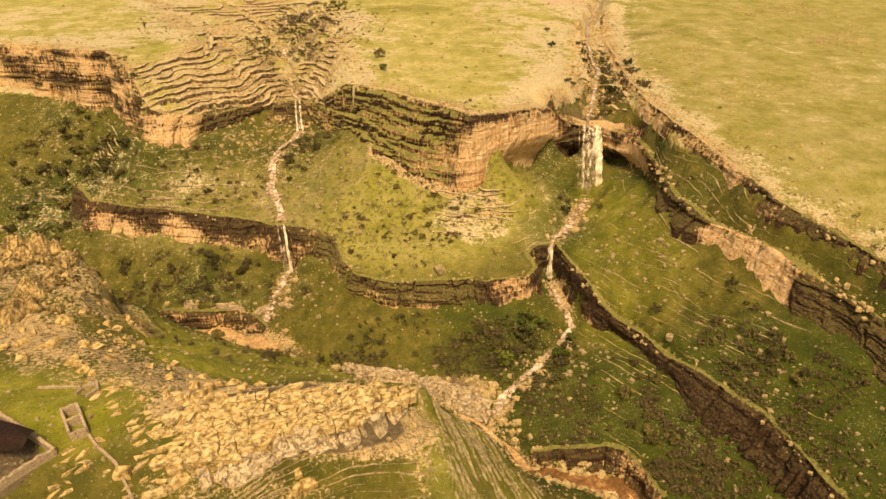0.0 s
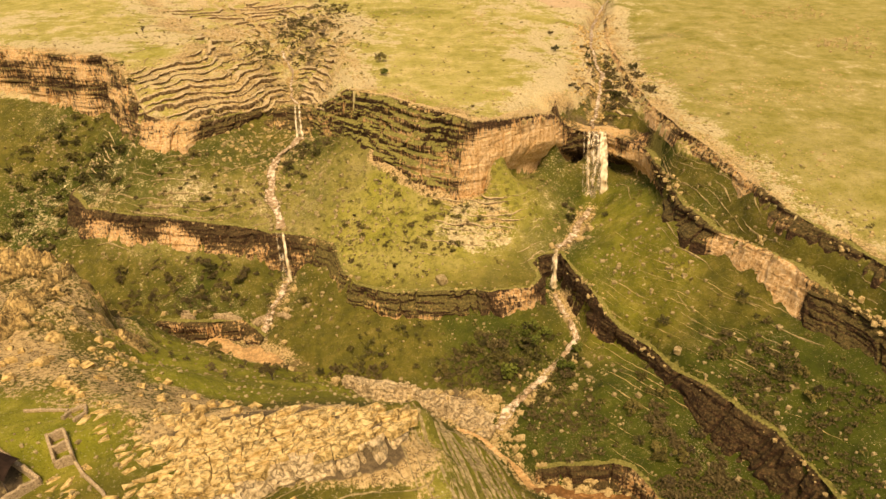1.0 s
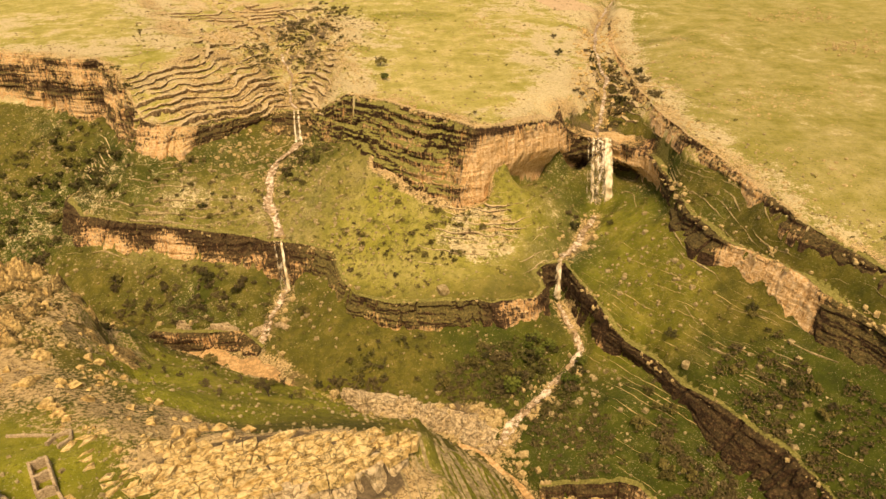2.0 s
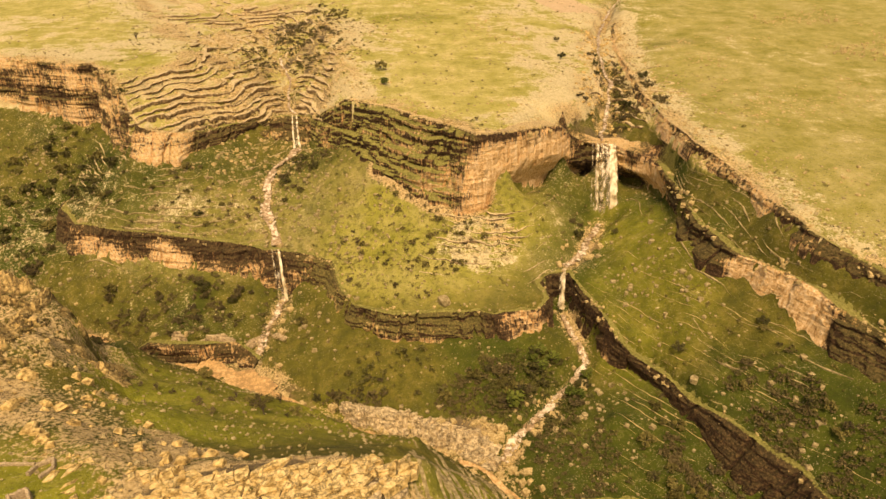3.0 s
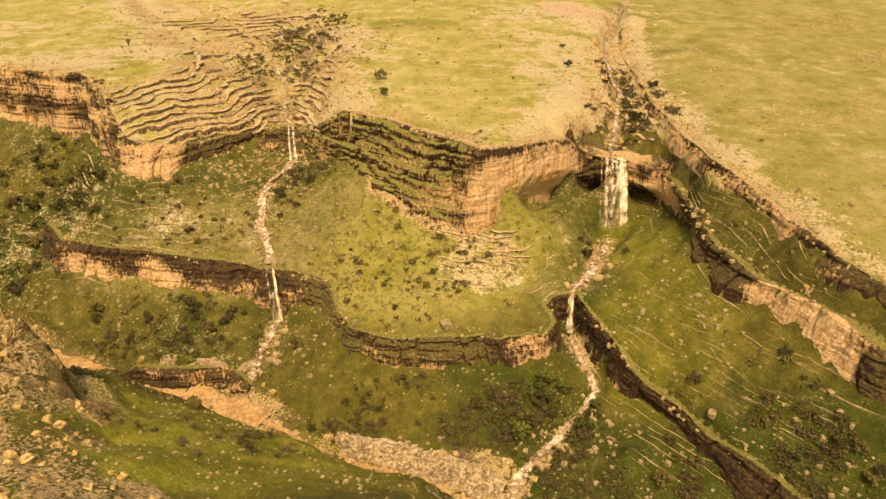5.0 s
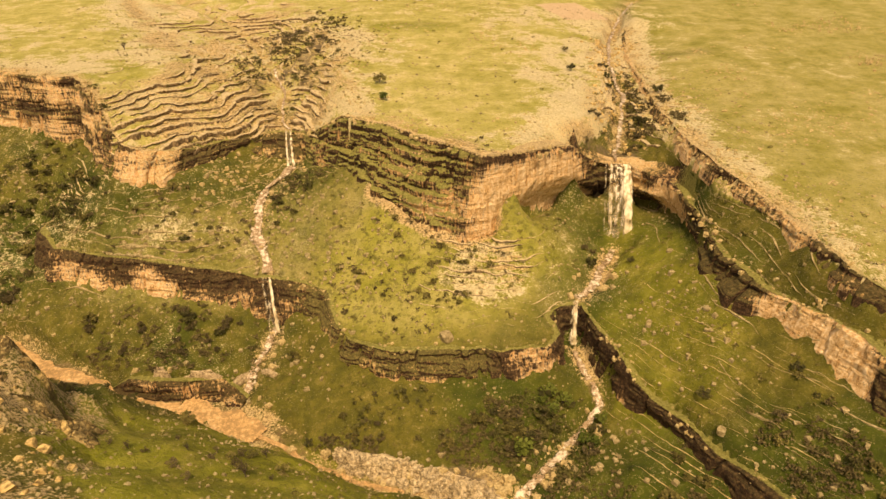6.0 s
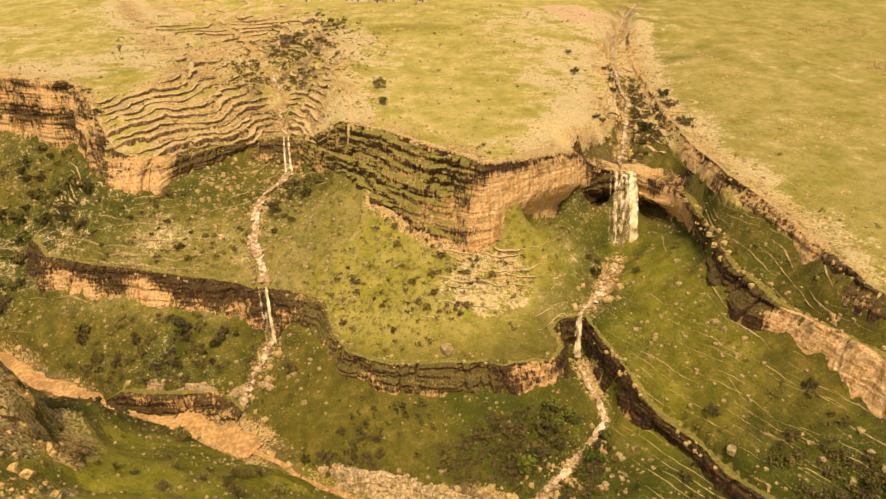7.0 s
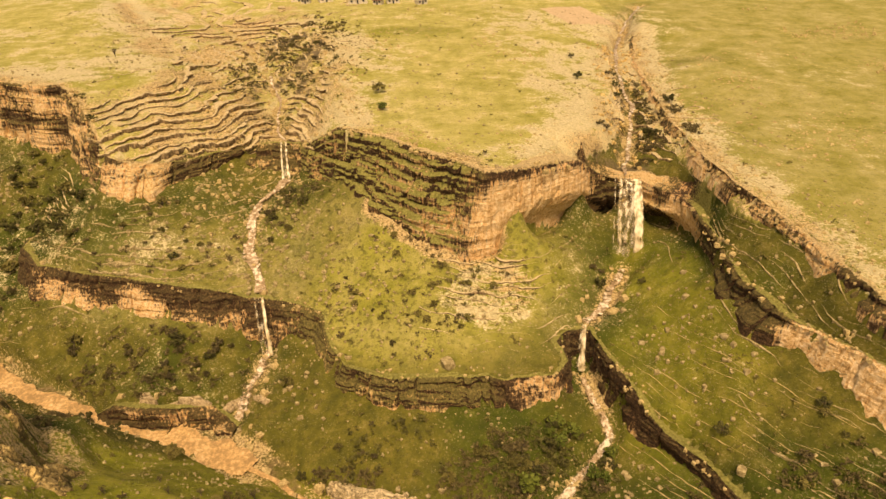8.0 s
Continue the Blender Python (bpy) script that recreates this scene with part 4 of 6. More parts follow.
waterfall("slim white waterfall at the head of the brook", [
    ((-54.0, 273.4, -9.7), (-53.3, 263.5, -19.4), 0.45, 0.7), ((-52.4, 273.2, -9.7), (-51.2, 263.0, -19.4), 0.55, 0.75), ((-53.2, 273.3, -9.7), (-52.2, 263.3, -19.4), 1.3, 0.3)], 2)
waterfall("slim double waterfall over the lower cliff", [
    ((-55.6, 213.6, -36.2), (-54.0, 204.6, -50.6), 0.5, 0.5), ((-53.4, 213.2, -36.2), (-51.4, 204.0, -50.8), 0.6, 0.95), ((-54.4, 213.4, -36.2), (-52.6, 204.2, -50.8), 1.3, 0.3)], 3)
waterfall("narrow white fall dropping into the dark notch", [
    ((38.8, 191.6, -36.8), (37.4, 185.5, -47.5), 0.8, 0.8), ((38.0, 191.0, -37.2), (36.6, 186.0, -46.5), 0.5, 0.5)], 4)


# ---- shrubs and small trees ----
def leaf_material(name, low, high):
    m, n, l, b = material(name, 0.8)
    o = n.new("ShaderNodeObjectInfo")
    g = n.new("ShaderNodeNewGeometry")
    f = math_node(n, l, "ADD", math_node(n, l, "MULTIPLY", o.outputs["Random"], 0.5), math_node(n, l, "MULTIPLY", g.outputs["Random Per Island"], 0.5))
    l.new(ramp(n, l, f, [(0.1, low), (0.9, high)]), b.inputs["Base Color"])
    return m


LEAF = [leaf_material("olive_leaves", (0.085, 0.073, 0.018), (0.23, 0.185, 0.055)), leaf_material("dark_leaves", (0.042, 0.041, 0.011), (0.12, 0.105, 0.03)),
        leaf_material("brown_twigs", (0.055, 0.042, 0.016), (0.15, 0.112, 0.044)), leaf_material("green_leaves", (0.06, 0.085, 0.012), (0.15, 0.17, 0.03))]
BARK = plain("grey_brown_bark", [(0.3, (0.06, 0.042, 0.028)), (0.7, (0.15, 0.11, 0.075))], 8.0)


def tube(bm, a, b, ra, rb, sides=5):
    """A tapered limb between two points."""
    a, b = Vector(a), Vector(b)
    q = (b - a).to_track_quat("Z", "Y")
    rings = []
    for c, r in ((a, ra), (b, rb)):
        rings.append([bm.verts.new(c + q @ Vector((r * math.cos(6.2832 * k / sides), r * math.sin(6.2832 * k / sides), 0))) for k in range(sides)])
    for k in range(sides):
        bm.faces.new((rings[0][k], rings[0][(k + 1) % sides], rings[1][(k + 1) % sides], rings[1][k]))


def part(name, bm, mat, parent, label=""):
    me = bpy.data.meshes.new(name)
    bm.to_mesh(me)
    bm.free()
    me.materials.append(mat)
    ob = new(name, me)
    ob.parent = parent
    if label:
        tagged(ob, label)
    return ob


def crown_arrays(seed, leaves, spread_xy, height, low, leaf):
    """Leaf clumps round several lobes: corner points of many small quads."""
    rng = np.random.RandomState(seed)
    lobes = rng.randint(7, 11)
    ang, rad = rng.rand(lobes) * 6.283, np.sqrt(rng.rand(lobes)) * spread_xy * 0.85
    centre = np.stack([rad * np.cos(ang), rad * np.sin(ang), low + (height - low) * (0.35 + 0.45 * rng.rand(lobes))], 1)
    size = spread_xy * (0.2 + 0.28 * rng.rand(lobes))
    pick = rng.randint(0, lobes, leaves)
    d = rng.normal(size=(leaves, 3))
    d /= np.linalg.norm(d, axis=1)[:, None]
    p = centre[pick] + d * (size[pick] * (0.55 + 0.5 * rng.rand(leaves)))[:, None] * np.array([1, 1, 0.75])
    p[:, 2] = np.clip(p[:, 2], low * 0.5, height * 1.1)
    u = rng.normal(size=(leaves, 3))
    u /= np.linalg.norm(u, axis=1)[:, None]
    w = np.cross(u, rng.normal(size=(leaves, 3)))
    w /= np.linalg.norm(w, axis=1)[:, None]
    s = (leaf * (0.6 + 0.8 * rng.rand(leaves)))[:, None]
    v = np.stack([p - u * s, p + w * s * 0.7, p + u * s, p - w * s * 0.7], 1).reshape(-1, 3)
    return v, np.arange(leaves * 4).reshape(-1, 4)


def shrub(name, label, leaves_mat, seed, leaves, spread_xy, height, low, leaf, limbs=5):
    rng = random.Random(seed)
    root = tagged(new(name), label, "shrub" if name == "shrub" else "tree", "wild shrubs of the canyon")
    bm = bmesh.new()
    fork = Vector((0.05, 0, height * 0.25))
    tube(bm, (0, 0, -0.5), fork, 0.12 * height * 0.4, 0.05 * height * 0.6, 6)
    for k in range(limbs):
        a = 6.2832 * (k + rng.random() * 0.7) / limbs
        tip = Vector((math.cos(a) * spread_xy * 0.7, math.sin(a) * spread_xy * 0.7, height * rng.uniform(0.6, 0.95)))
        mid = fork.lerp(tip, 0.5) + Vector((0, 0, 0.12 * height))
        tube(bm, fork, mid, 0.03 * height, 0.018 * height, 4)
        tube(bm, mid, tip, 0.018 * height, 0.006 * height, 4)
        tube(bm, mid, mid + Vector((rng.uniform(-0.3, 0.3), rng.uniform(-0.3, 0.3), 0.3)) * height * 0.7, 0.012 * height, 0.004 * height, 3)
    part("stem", bm, BARK, root)
    v, f = crown_arrays(seed, leaves, spread_xy, height, low, leaf)
    crown = mesh_object("crown", v, f, leaves_mat, root)
    return root


# templates about two metres across; placed copies are scaled
SHRUBS = [
    shrub("shrub", "rounded olive-green shrub on the grassy slope", LEAF[0], 1, 300, 1.0, 1.5, 0.25, 0.16),
    shrub("shrub", "dense dark green shrub among the rocks", LEAF[1], 2, 340, 1.0, 1.6, 0.2, 0.16),
    shrub("shrub", "brown leafless thorny shrub", LEAF[2], 3, 240, 1.0, 1.4, 0.2, 0.12, 8),
    shrub("shrub", "fresh green leafy shrub beside the stream", LEAF[3], 4, 320, 1.0, 1.7, 0.25, 0.16),
    shrub("tree", "small half-bare tree with a sparse crown", LEAF[2], 5, 130, 0.9, 2.4, 1.0, 0.11, 9),
]
# zones: centre, radii, number, size range in metres of half width, kinds
ZONES = [
    (27, 160, 14, 12, 64, 1.5, 3.2, (1, 3, 0, 1, 2)), (-158, 226, 24, 6, 16, 1.3, 2.6, (1, 2)), (-15, 166, 28, 8, 22, 0.9, 2.0, (1, 2, 0, 2)), (-90, 203, 36, 10, 48, 1.0, 2.4, (0, 1, 2, 2)),
    (-145, 255, 30, 24, 52, 1.3, 3.2, (1, 1, 0)), (-88, 234, 36, 13, 44, 0.7, 1.9, (0, 2, 2, 1)), (-45, 246, 12, 12, 26, 0.7, 1.8, (0, 2, 1)), (-8, 207, 28, 20, 70, 0.5, 1.4, (0, 0, 2)),
    (72, 130, 16, 32, 26, 1.0, 2.2, (0, 1, 2)), (56, 128, 8, 18, 34, 1.2, 2.6, (2, 2, 1, 0)), (-52, 330, 22, 55, 24, 0.8, 1.9, (0, 2, 2)),
    (76, 275, 10, 40, 36, 1.0, 2.4, (1, 1, 2)), (-50, 131, 24, 10, 26, 0.8, 1.7, (4, 4, 2, 2, 0)), (50, 205, 8, 9, 10, 1.0, 1.8, (1, 2)),
    (-62, 163, 22, 5, 10, 1.2, 2.2, (1, 0, 2)), (-32, 160, 14, 5, 20, 1.1, 2.2, (1, 2, 0)), (-84, 152, 6, 4, 6, 1.2, 2.0, (2, 1)), (62, 244, 12, 9, 22, 0.8, 1.8, (1, 2, 2)), (-92, 177, 12, 4, 14, 1.4, 2.6, (1, 2, 2)), (-72, 385, 34, 40, 18, 0.8, 1.8, (0, 2, 2)), (12, 160, 12, 7, 12, 1.2, 2.4, (1, 2, 0)), (-40, 195, 9, 12, 8, 1.0, 2.0, (1, 0)),
]
used, rng = 0, random.Random(77)
for cx, cy, rx, ry, count, lo, hi, kinds in ZONES:
    for _ in range(int(count * 0.66)):
        a, q = rng.uniform(0, 6.2832), math.sqrt(rng.random())
        x, y = cx + rx * q * math.cos(a), cy + ry * q * math.sin(a)
        size = rng.uniform(lo, hi) * rng.uniform(0.75, 1.1)
        spin = rng.uniform(0, 360)
        xa, ya = np.array([x]), np.array([y])
        if float(read_map(CARVE_D, xa, ya)[0]) < size * 0.8 or float(read_map(TO_CLIFF, xa, ya)[0]) < 3.0:
            continue
        m = Matrix.LocRotScale((x, y, ground_z(x, y) - 0.1), Euler((0, 0, radians(spin))), (size, size, size * rng.uniform(0.8, 1.15)))
        copy_thing(SHRUBS[rng.choice(kinds)], m)
        used += 1
# the templates stand on the far meadow and the ravine's edge
for ob, (x, y, size) in zip(SHRUBS, ((-18.3, 279.6, 2.4), (57, 300, 1.8), (60, 330, 1.6), (-16, 262, 1.7), (-130, 330, 1.5))):
    ob.matrix_basis = Matrix.LocRotScale((x, y, ground_z(x, y) - 0.1), None, (size, size, size))


def scatter(count, seed, keep):
    """Random places where keep(x, y) says yes, with ground heights."""
    r = np.random.RandomState(seed)
    x, y = r.uniform(-190, 110, count), r.uniform(62, 430, count)
    k = r.rand(count) < keep(x, y)
    x, y = x[k], y[k]
    return x, y, ground_height(x, y)[0], r


def low_scrub_density(x, y):
    d = 0.15 + 0.5 * band(-fbm(x, y, 25, 3, 3), 0.0, 0.25)
    z = base_height(x, y)
    d = d * np.where((z > -7) & (y > 150), 0.08 + 0.5 * ellipse(x, y, -60, 330, 45, 90), 1.0)
    d = np.where((y < 118) & (x < 5), 0.06 * d, d)
    d = np.maximum(d, 0.6 * ellipse(x, y, -8, 208, 42, 26) * (z < -12))
    return d * (read_map(CARVE_D, x, y) > 1.0)


x, y, z, r = scatter(24000, 21, low_scrub_density)
pieces = [crown_arrays(50 + k, 26, 0.55, 0.7, 0.05, 0.14)[0] for k in range(6)]
allv = []
for k in range(len(x)):
    s, a = 0.4 + 1.5 * r.rand() ** 3, r.rand() * 6.283
    v = pieces[k % 6] * s
    allv.append(np.stack([v[:, 0] * math.cos(a) - v[:, 1] * math.sin(a) + x[k], v[:, 0] * math.sin(a) + v[:, 1] * math.cos(a) + y[k], v[:, 2] + z[k]], 1))
allv = np.concatenate(allv)
tagged(mesh_object("undergrowth", allv, np.arange(len(allv)).reshape(-1, 4), LEAF[0]), "low olive scrub dotted over the slopes", "undergrowth", kind="stuff")

# dense brush between the single shrubs
def thicket(name, label, mat, centres, count, seed, low, high):
    r = np.random.RandomState(seed)
    verts = []
    for cx, cy, rx, ry, share in centres:
        k = int(count * share)
        a, q = r.rand(k) * 6.283, np.sqrt(r.rand(k))
        x, y = cx + rx * q * np.cos(a), cy + ry * q * np.sin(a)
        keep = (fbm(x, y, 7, 3, 4) + 0.35 * (0.55 - q) > 0.0) & (read_map(CARVE_D, x, y) > 0.8) & (read_map(TO_CLIFF, x, y) > 1.5)
        x, y = x[keep], y[keep]
        z = ground_height(x, y)[0]
        for px, py, pz in zip(x, y, z):
            w, t = low + (high - low) * r.rand() ** 2, r.rand() * 6.283
            v = pieces[r.randint(6)] * w
            verts.append(np.stack([v[:, 0] * math.cos(t) - v[:, 1] * math.sin(t) + px, v[:, 0] * math.sin(t) + v[:, 1] * math.cos(t) + py, v[:, 2] + pz], 1))
    verts = np.concatenate(verts)
    return tagged(mesh_object(name, verts, np.arange(len(verts)).reshape(-1, 4), mat), label, "undergrowth", kind="stuff")


thicket("dark_thicket", "dark green brush filling the valley floor", LEAF[1], [(27, 158, 15, 13, 0.16), (-15, 167, 28, 7, 0.05), (-158, 226, 26, 6, 0.15), (-140, 255, 32, 26, 0.3), (-58, 330, 22, 55, 0.1)], 2300, 61, 1.0, 3.0)
thicket("brown_thicket", "brown leafless brush on the valley slopes", LEAF[2], [(56, 122, 11, 26, 0.8), (38, 136, 18, 16, 0.3), (77, 275, 10, 44, 0.5), (72, 122, 14, 24, 0.38), (84, 105, 14, 22, 0.3), (-60, 350, 26, 62, 0.75), (-32, 160, 14, 5, 0.12), (-92, 177, 13, 4, 0.2), (62, 240, 12, 10, 0.12), (-86, 196, 30, 8, 0.2), (10, 160, 14, 8, 0.15), (-88, 232, 36, 13, 0.12), (-45, 246, 12, 12, 0.08), (-90, 204, 38, 9, 0.2), (0, 205, 34, 22, 0.14)], 2300, 62, 0.8, 2.4)

# ---- stones ----
STONE = plain("pale_limestone", [(0.25, (0.2, 0.13, 0.05)), (0.5, (0.48, 0.345, 0.15)), (0.75, (0.74, 0.57, 0.29))], 1.7, 0.9, 0.9, 0.2, 6.0)

LICHENED = plain("lichened_limestone", [(0.28, (0.13, 0.092, 0.04)), (0.5, (0.33, 0.25, 0.115)), (0.74, (0.6, 0.47, 0.26))], 1.2, 0.9, 0.9, 0.2, 6.0)
CRAG = plain("craggy_limestone", [(0.3, (0.11, 0.065, 0.023)), (0.46, (0.44, 0.29, 0.105)), (0.64, (0.8, 0.57, 0.24))], 1.1, 0.9, 0.9, 0.3, 8.0)


def boulder_arrays(seed, flat=0.7):
    """A worn block: a cube with cut corners and uneven faces, about one metre."""
    r = np.random.RandomState(seed)
    v = np.array([(i, j, k) for i in (-0.5, 0.5) for j in (-0.5, 0.5) for k in (-0.5, 0.5)]) + r.uniform(-0.14, 0.14, (8, 3))
    top = v[[1, 3, 7, 5]] * np.array([0.72, 0.72, 1]) + np.array([0, 0, 0.08]) + r.uniform(-0.08, 0.08, (4, 3))
    v = np.concatenate([v, top]) * np.array([1.0, r.uniform(0.6, 1.0), flat])
    v[[1, 3, 7, 5], 2] -= 0.18 * flat
    f = [(0, 1, 3, 2), (2, 3, 7, 6), (6, 7, 5, 4), (4, 5, 1, 0), (1, 8, 9, 3), (3, 9, 10, 7), (7, 10, 11, 5), (5, 11, 8, 1), (8, 11, 10, 9)]
    return v, f


BLOCKS = [boulder_arrays(k, 0.55 + 0.1 * (k % 4)) for k in range(8)]


def stone_field(name, label, places, sizes, seed, mat=None):
    """Many stones as one mesh, turned and scaled at random."""
    r = np.random.RandomState(seed)
    verts, faces, base = [], [], 0
    for (x, y, z), s in zip(places, sizes):
        v, f = BLOCKS[r.randint(8)]
        a = r.rand() * 6.283
        w = v * s
        verts.append(np.stack([w[:, 0] * math.cos(a) - w[:, 1] * math.sin(a) + x, w[:, 0] * math.sin(a) + w[:, 1] * math.cos(a) + y, w[:, 2] + z + 0.1 * s], 1))
        faces.extend(tuple(q + base for q in face) for face in f)
        base += 12
    return tagged(mesh_object(name, np.concatenate(verts), faces, mat or STONE), label, "stones", kind="stuff")


def stone_density(x, y):
    zb = base_height(x, y)
    d = 0.16 + 0.75 * band(-fbm(x, y, 18, 3, 1), 0.0, 0.22)
    d = d * np.where((zb > -7) & (y > 150), 0.25 + 0.5 * band(read_map(TO_EDGE, x, y), 4, 25), 1.0)
    d = np.maximum(d, 0.75 * ellipse(x, y, -8, 208, 42, 26) * (zb < -12))
    return d * (read_map(CARVE_D, x, y) > 0.3)


x, y, z, r = scatter(34000, 31, stone_density)
stone_field("scattered_stones", "small pale stones strewn over the grass", np.stack([x, y, z], 1), 0.17 + 0.65 * r.rand(len(x)) ** 3, 5, LICHENED)


g = np.random.RandomState(93)
x, y = g.uniform(-60, 210, 60000), g.uniform(130, 430, 60000)
rim_here = np.interp(y, [p[1] for p in RIM_D[::-1]], [p[0] for p in RIM_D[::-1]])
on_top = (x > rim_here + 1) | ((y > 255) & (x > -30) & (x < 48)) | ((x > -14) & (x < 40) & (y > 226))
k = on_top & (g.rand(len(x)) < 0.5 * band(read_map(TO_EDGE, x, y), 2, 14) + 0.5 * np.clip(fbm(x, y, 30, 4, 3) * 2.2 - 0.12, 0, 1))
x, y = x[k], y[k]
stone_field("meadow_stones", "small pale stones strewn over the tableland meadow", np.stack([x, y, ground_height(x, y)[0] - 0.05], 1), 0.25 + 0.7 * g.rand(len(x)) ** 3, 15)


def bank_density(x, y):
    d = read_map(CARVE_D, x, y)
    a = band(np.abs(d - 1.0), 1.5, 3.5) * (y < 215) * np.where((x > -18) & (x < 50) & (y < 160), 1.0, 0.16)
    a = np.maximum(a, ellipse(x, y, 0, 149, 18, 6) * (d > 0))
    a = np.maximum(a, 0.25 * ellipse(x, y, 36, 118, 15, 6))
    return np.maximum(a, 0.3 * band(d, 0.5, 2.5) * (y > 215))


def in_stream(x, y):
    d = read_map(CARVE_D, x, y)
    return 0.3 * (d < 0.3) * (x > -48) + 0.3 * (d < 0.3) * (y > 184) * (x > -66)


x, y, z, r = scatter(42000, 33, lambda x, y: np.maximum(0.7 * bank_density(x, y), in_stream(x, y)))
stone_field("bank_stones", "pale blocks and slabs along the stream banks", np.stack([x, y, z], 1), 0.35 + 1.9 * r.rand(len(x)) ** 2.4, 6)
x, y, z, r = scatter(34000, 35, lambda x, y: 0.42 * np.maximum(0.06 * ellipse(x, y, -102, 134, 34, 20), np.maximum(0.8 * band(line_distance(x, y, [NEAR_ROCKS[3:], NEAR_RUBBLE]), 4, 10), 0.7 * ellipse(x, y, -28, 67, 24, 9))))
stone_field("spur_rubble", "broken tan rubble on the rocky spur", np.stack([x, y, z], 1), 0.35 + 1.9 * r.rand(len(x)) ** 2.2, 7, CRAG)
x, y, z, r = scatter(30000, 37, lambda x, y: 0.55 * ellipse(x, y, -70, 310, 42, 85) * (base_height(x, y) < 8))
stone_field("gully_stones", "weathered slabs lying on the rock ledges", np.stack([x, y, z], 1), 0.3 + 1.1 * r.rand(len(x)) ** 2, 8)


def terrace_rubble(x, y):
    d = ellipse(x, y, -84, 236, 56, 30, 0.55, 1.1) * (0.25 + 0.75 * band(-fbm(x, y, 14, 3, 4), -0.05, 0.2))
    d = np.maximum(d, 0.8 * ellipse(x, y, -150, 240, 24, 45, 0.5, 1.1))
    d = np.maximum(d, 0.7 * ellipse(x, y, 52, 168, 30, 34, 0.3, 1.1) * band(-fbm(x, y, 11, 3, 2), 0.0, 0.18))
    d = np.maximum(d, 0.7 * ellipse(x, y, -34, 208, 24, 34, 0.4, 1.1) * band(-fbm(x, y, 9, 3, 5), -0.02, 0.2))
    d = np.maximum(d, 0.5 * ellipse(x, y, 74, 122, 18, 24, 0.4, 1.1))
    return d * (base_height(x, y) < -9) * (read_map(CARVE_D, x, y) > 0.5) * band(-read_map(TO_CLIFF, x, y), -3.0, -1.0)


x, y, z, r = scatter(56000, 39, lambda x, y: 0.6 * terrace_rubble(x, y))
stone_field("terrace_rubble", "weathered tan rubble fallen over the grassy terraces", np.stack([x, y, z - 0.1], 1), 0.3 + 1.15 * r.rand(len(x)) ** 2.4, 19, LICHENED)



# craggy skin of the spur: tilted beds worn into ribs and clefts
def make_spur_rock():
    m, n, l, b = material("craggy_spur_rock", 0.93)
    fine, mid = noise_node(n, l, 1.3, 8, None, 0.7), noise_node(n, l, 0.3, 5)
    rock_ = ramp(n, l, fine, [(0.3, (0.24, 0.145, 0.05)), (0.47, (0.56, 0.375, 0.145)), (0.64, (0.8, 0.58, 0.25))])
    second_tone = ramp(n, l, fine, [(0.3, (0.05, 0.038, 0.012)), (0.7, (0.2, 0.155, 0.04))])
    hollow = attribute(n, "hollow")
    # rock blends to dark brown where the hollow attribute is high
    c = mix(n, l, grey(n, l, jitter(n, l, jitter(n, l, hollow, mid, 0.5), fine, 0.5), 0.3, 0.48), rock_, second_tone)
    split = math_node(n, l, "MAXIMUM", cracks(n, l, 0.42, (1, 0.35, 0.35), 0.03), math_node(n, l, "MULTIPLY", cracks(n, l, 0.95, (1, 0.5, 0.6), 0.035), 0.8))
    c = mix(n, l, math_node(n, l, "MULTIPLY", split, 0.65), c, (0.08, 0.05, 0.02))
    l.new(c, b.inputs["Base Color"])
    bump(n, l, b, math_node(n, l, "SUBTRACT", fine, split), 1.0, 0.5)
    return m


def spur_skin():
    gx, gy = np.meshgrid(np.arange(-132, -64, 0.34), np.arange(104, 158, 0.34), indexing="ij")
    u, v = gx - 0.12 * gy + 2.2 * fbm(gx, gy, 10, 4, 4), gy + 0.12 * gx + 2.0 * fbm(gx, gy, 7, 3, 2)
    lift, crest = -0.9, 0.0
    for size, stretch, amp, k in ((8.0, 0.3, 2.6, 1), (3.8, 0.4, 1.7, 3), (1.9, 0.55, 1.0, 2), (1.0, 0.8, 0.5, 4)):
        ridge = np.clip(1 - 3.4 * np.abs(fbm(u + 5 * k, stretch * v, size, 1, k)), 0, 1) ** 1.5
        lift, crest = lift + amp * ridge, crest + amp * ridge / 5.8
    # broken edges: the ridges are cut into blocks
    lift = 0.45 * lift + 0.55 * terrace(lift + 0.9 * fbm(gx, gy, 4, 2, 5), 0.9, 5.0)
    body = ellipse(gx, gy, -98, 130, 31, 22, 0.82, 1.02)
    z = ground_height(gx, gy)[0] + body * lift - 1.2 * (1 - body)
    sx, sy = 0.8 * fbm(gx, gy, 2.2, 3, 5), 0.8 * fbm(gx, gy, 2.2, 3, 0)
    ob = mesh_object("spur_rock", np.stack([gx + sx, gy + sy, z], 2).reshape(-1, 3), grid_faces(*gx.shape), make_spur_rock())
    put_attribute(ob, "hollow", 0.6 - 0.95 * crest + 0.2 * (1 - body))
    return tagged(ob, "craggy tan limestone spur, darker in its clefts", "rock", kind="structure")


spur_skin()

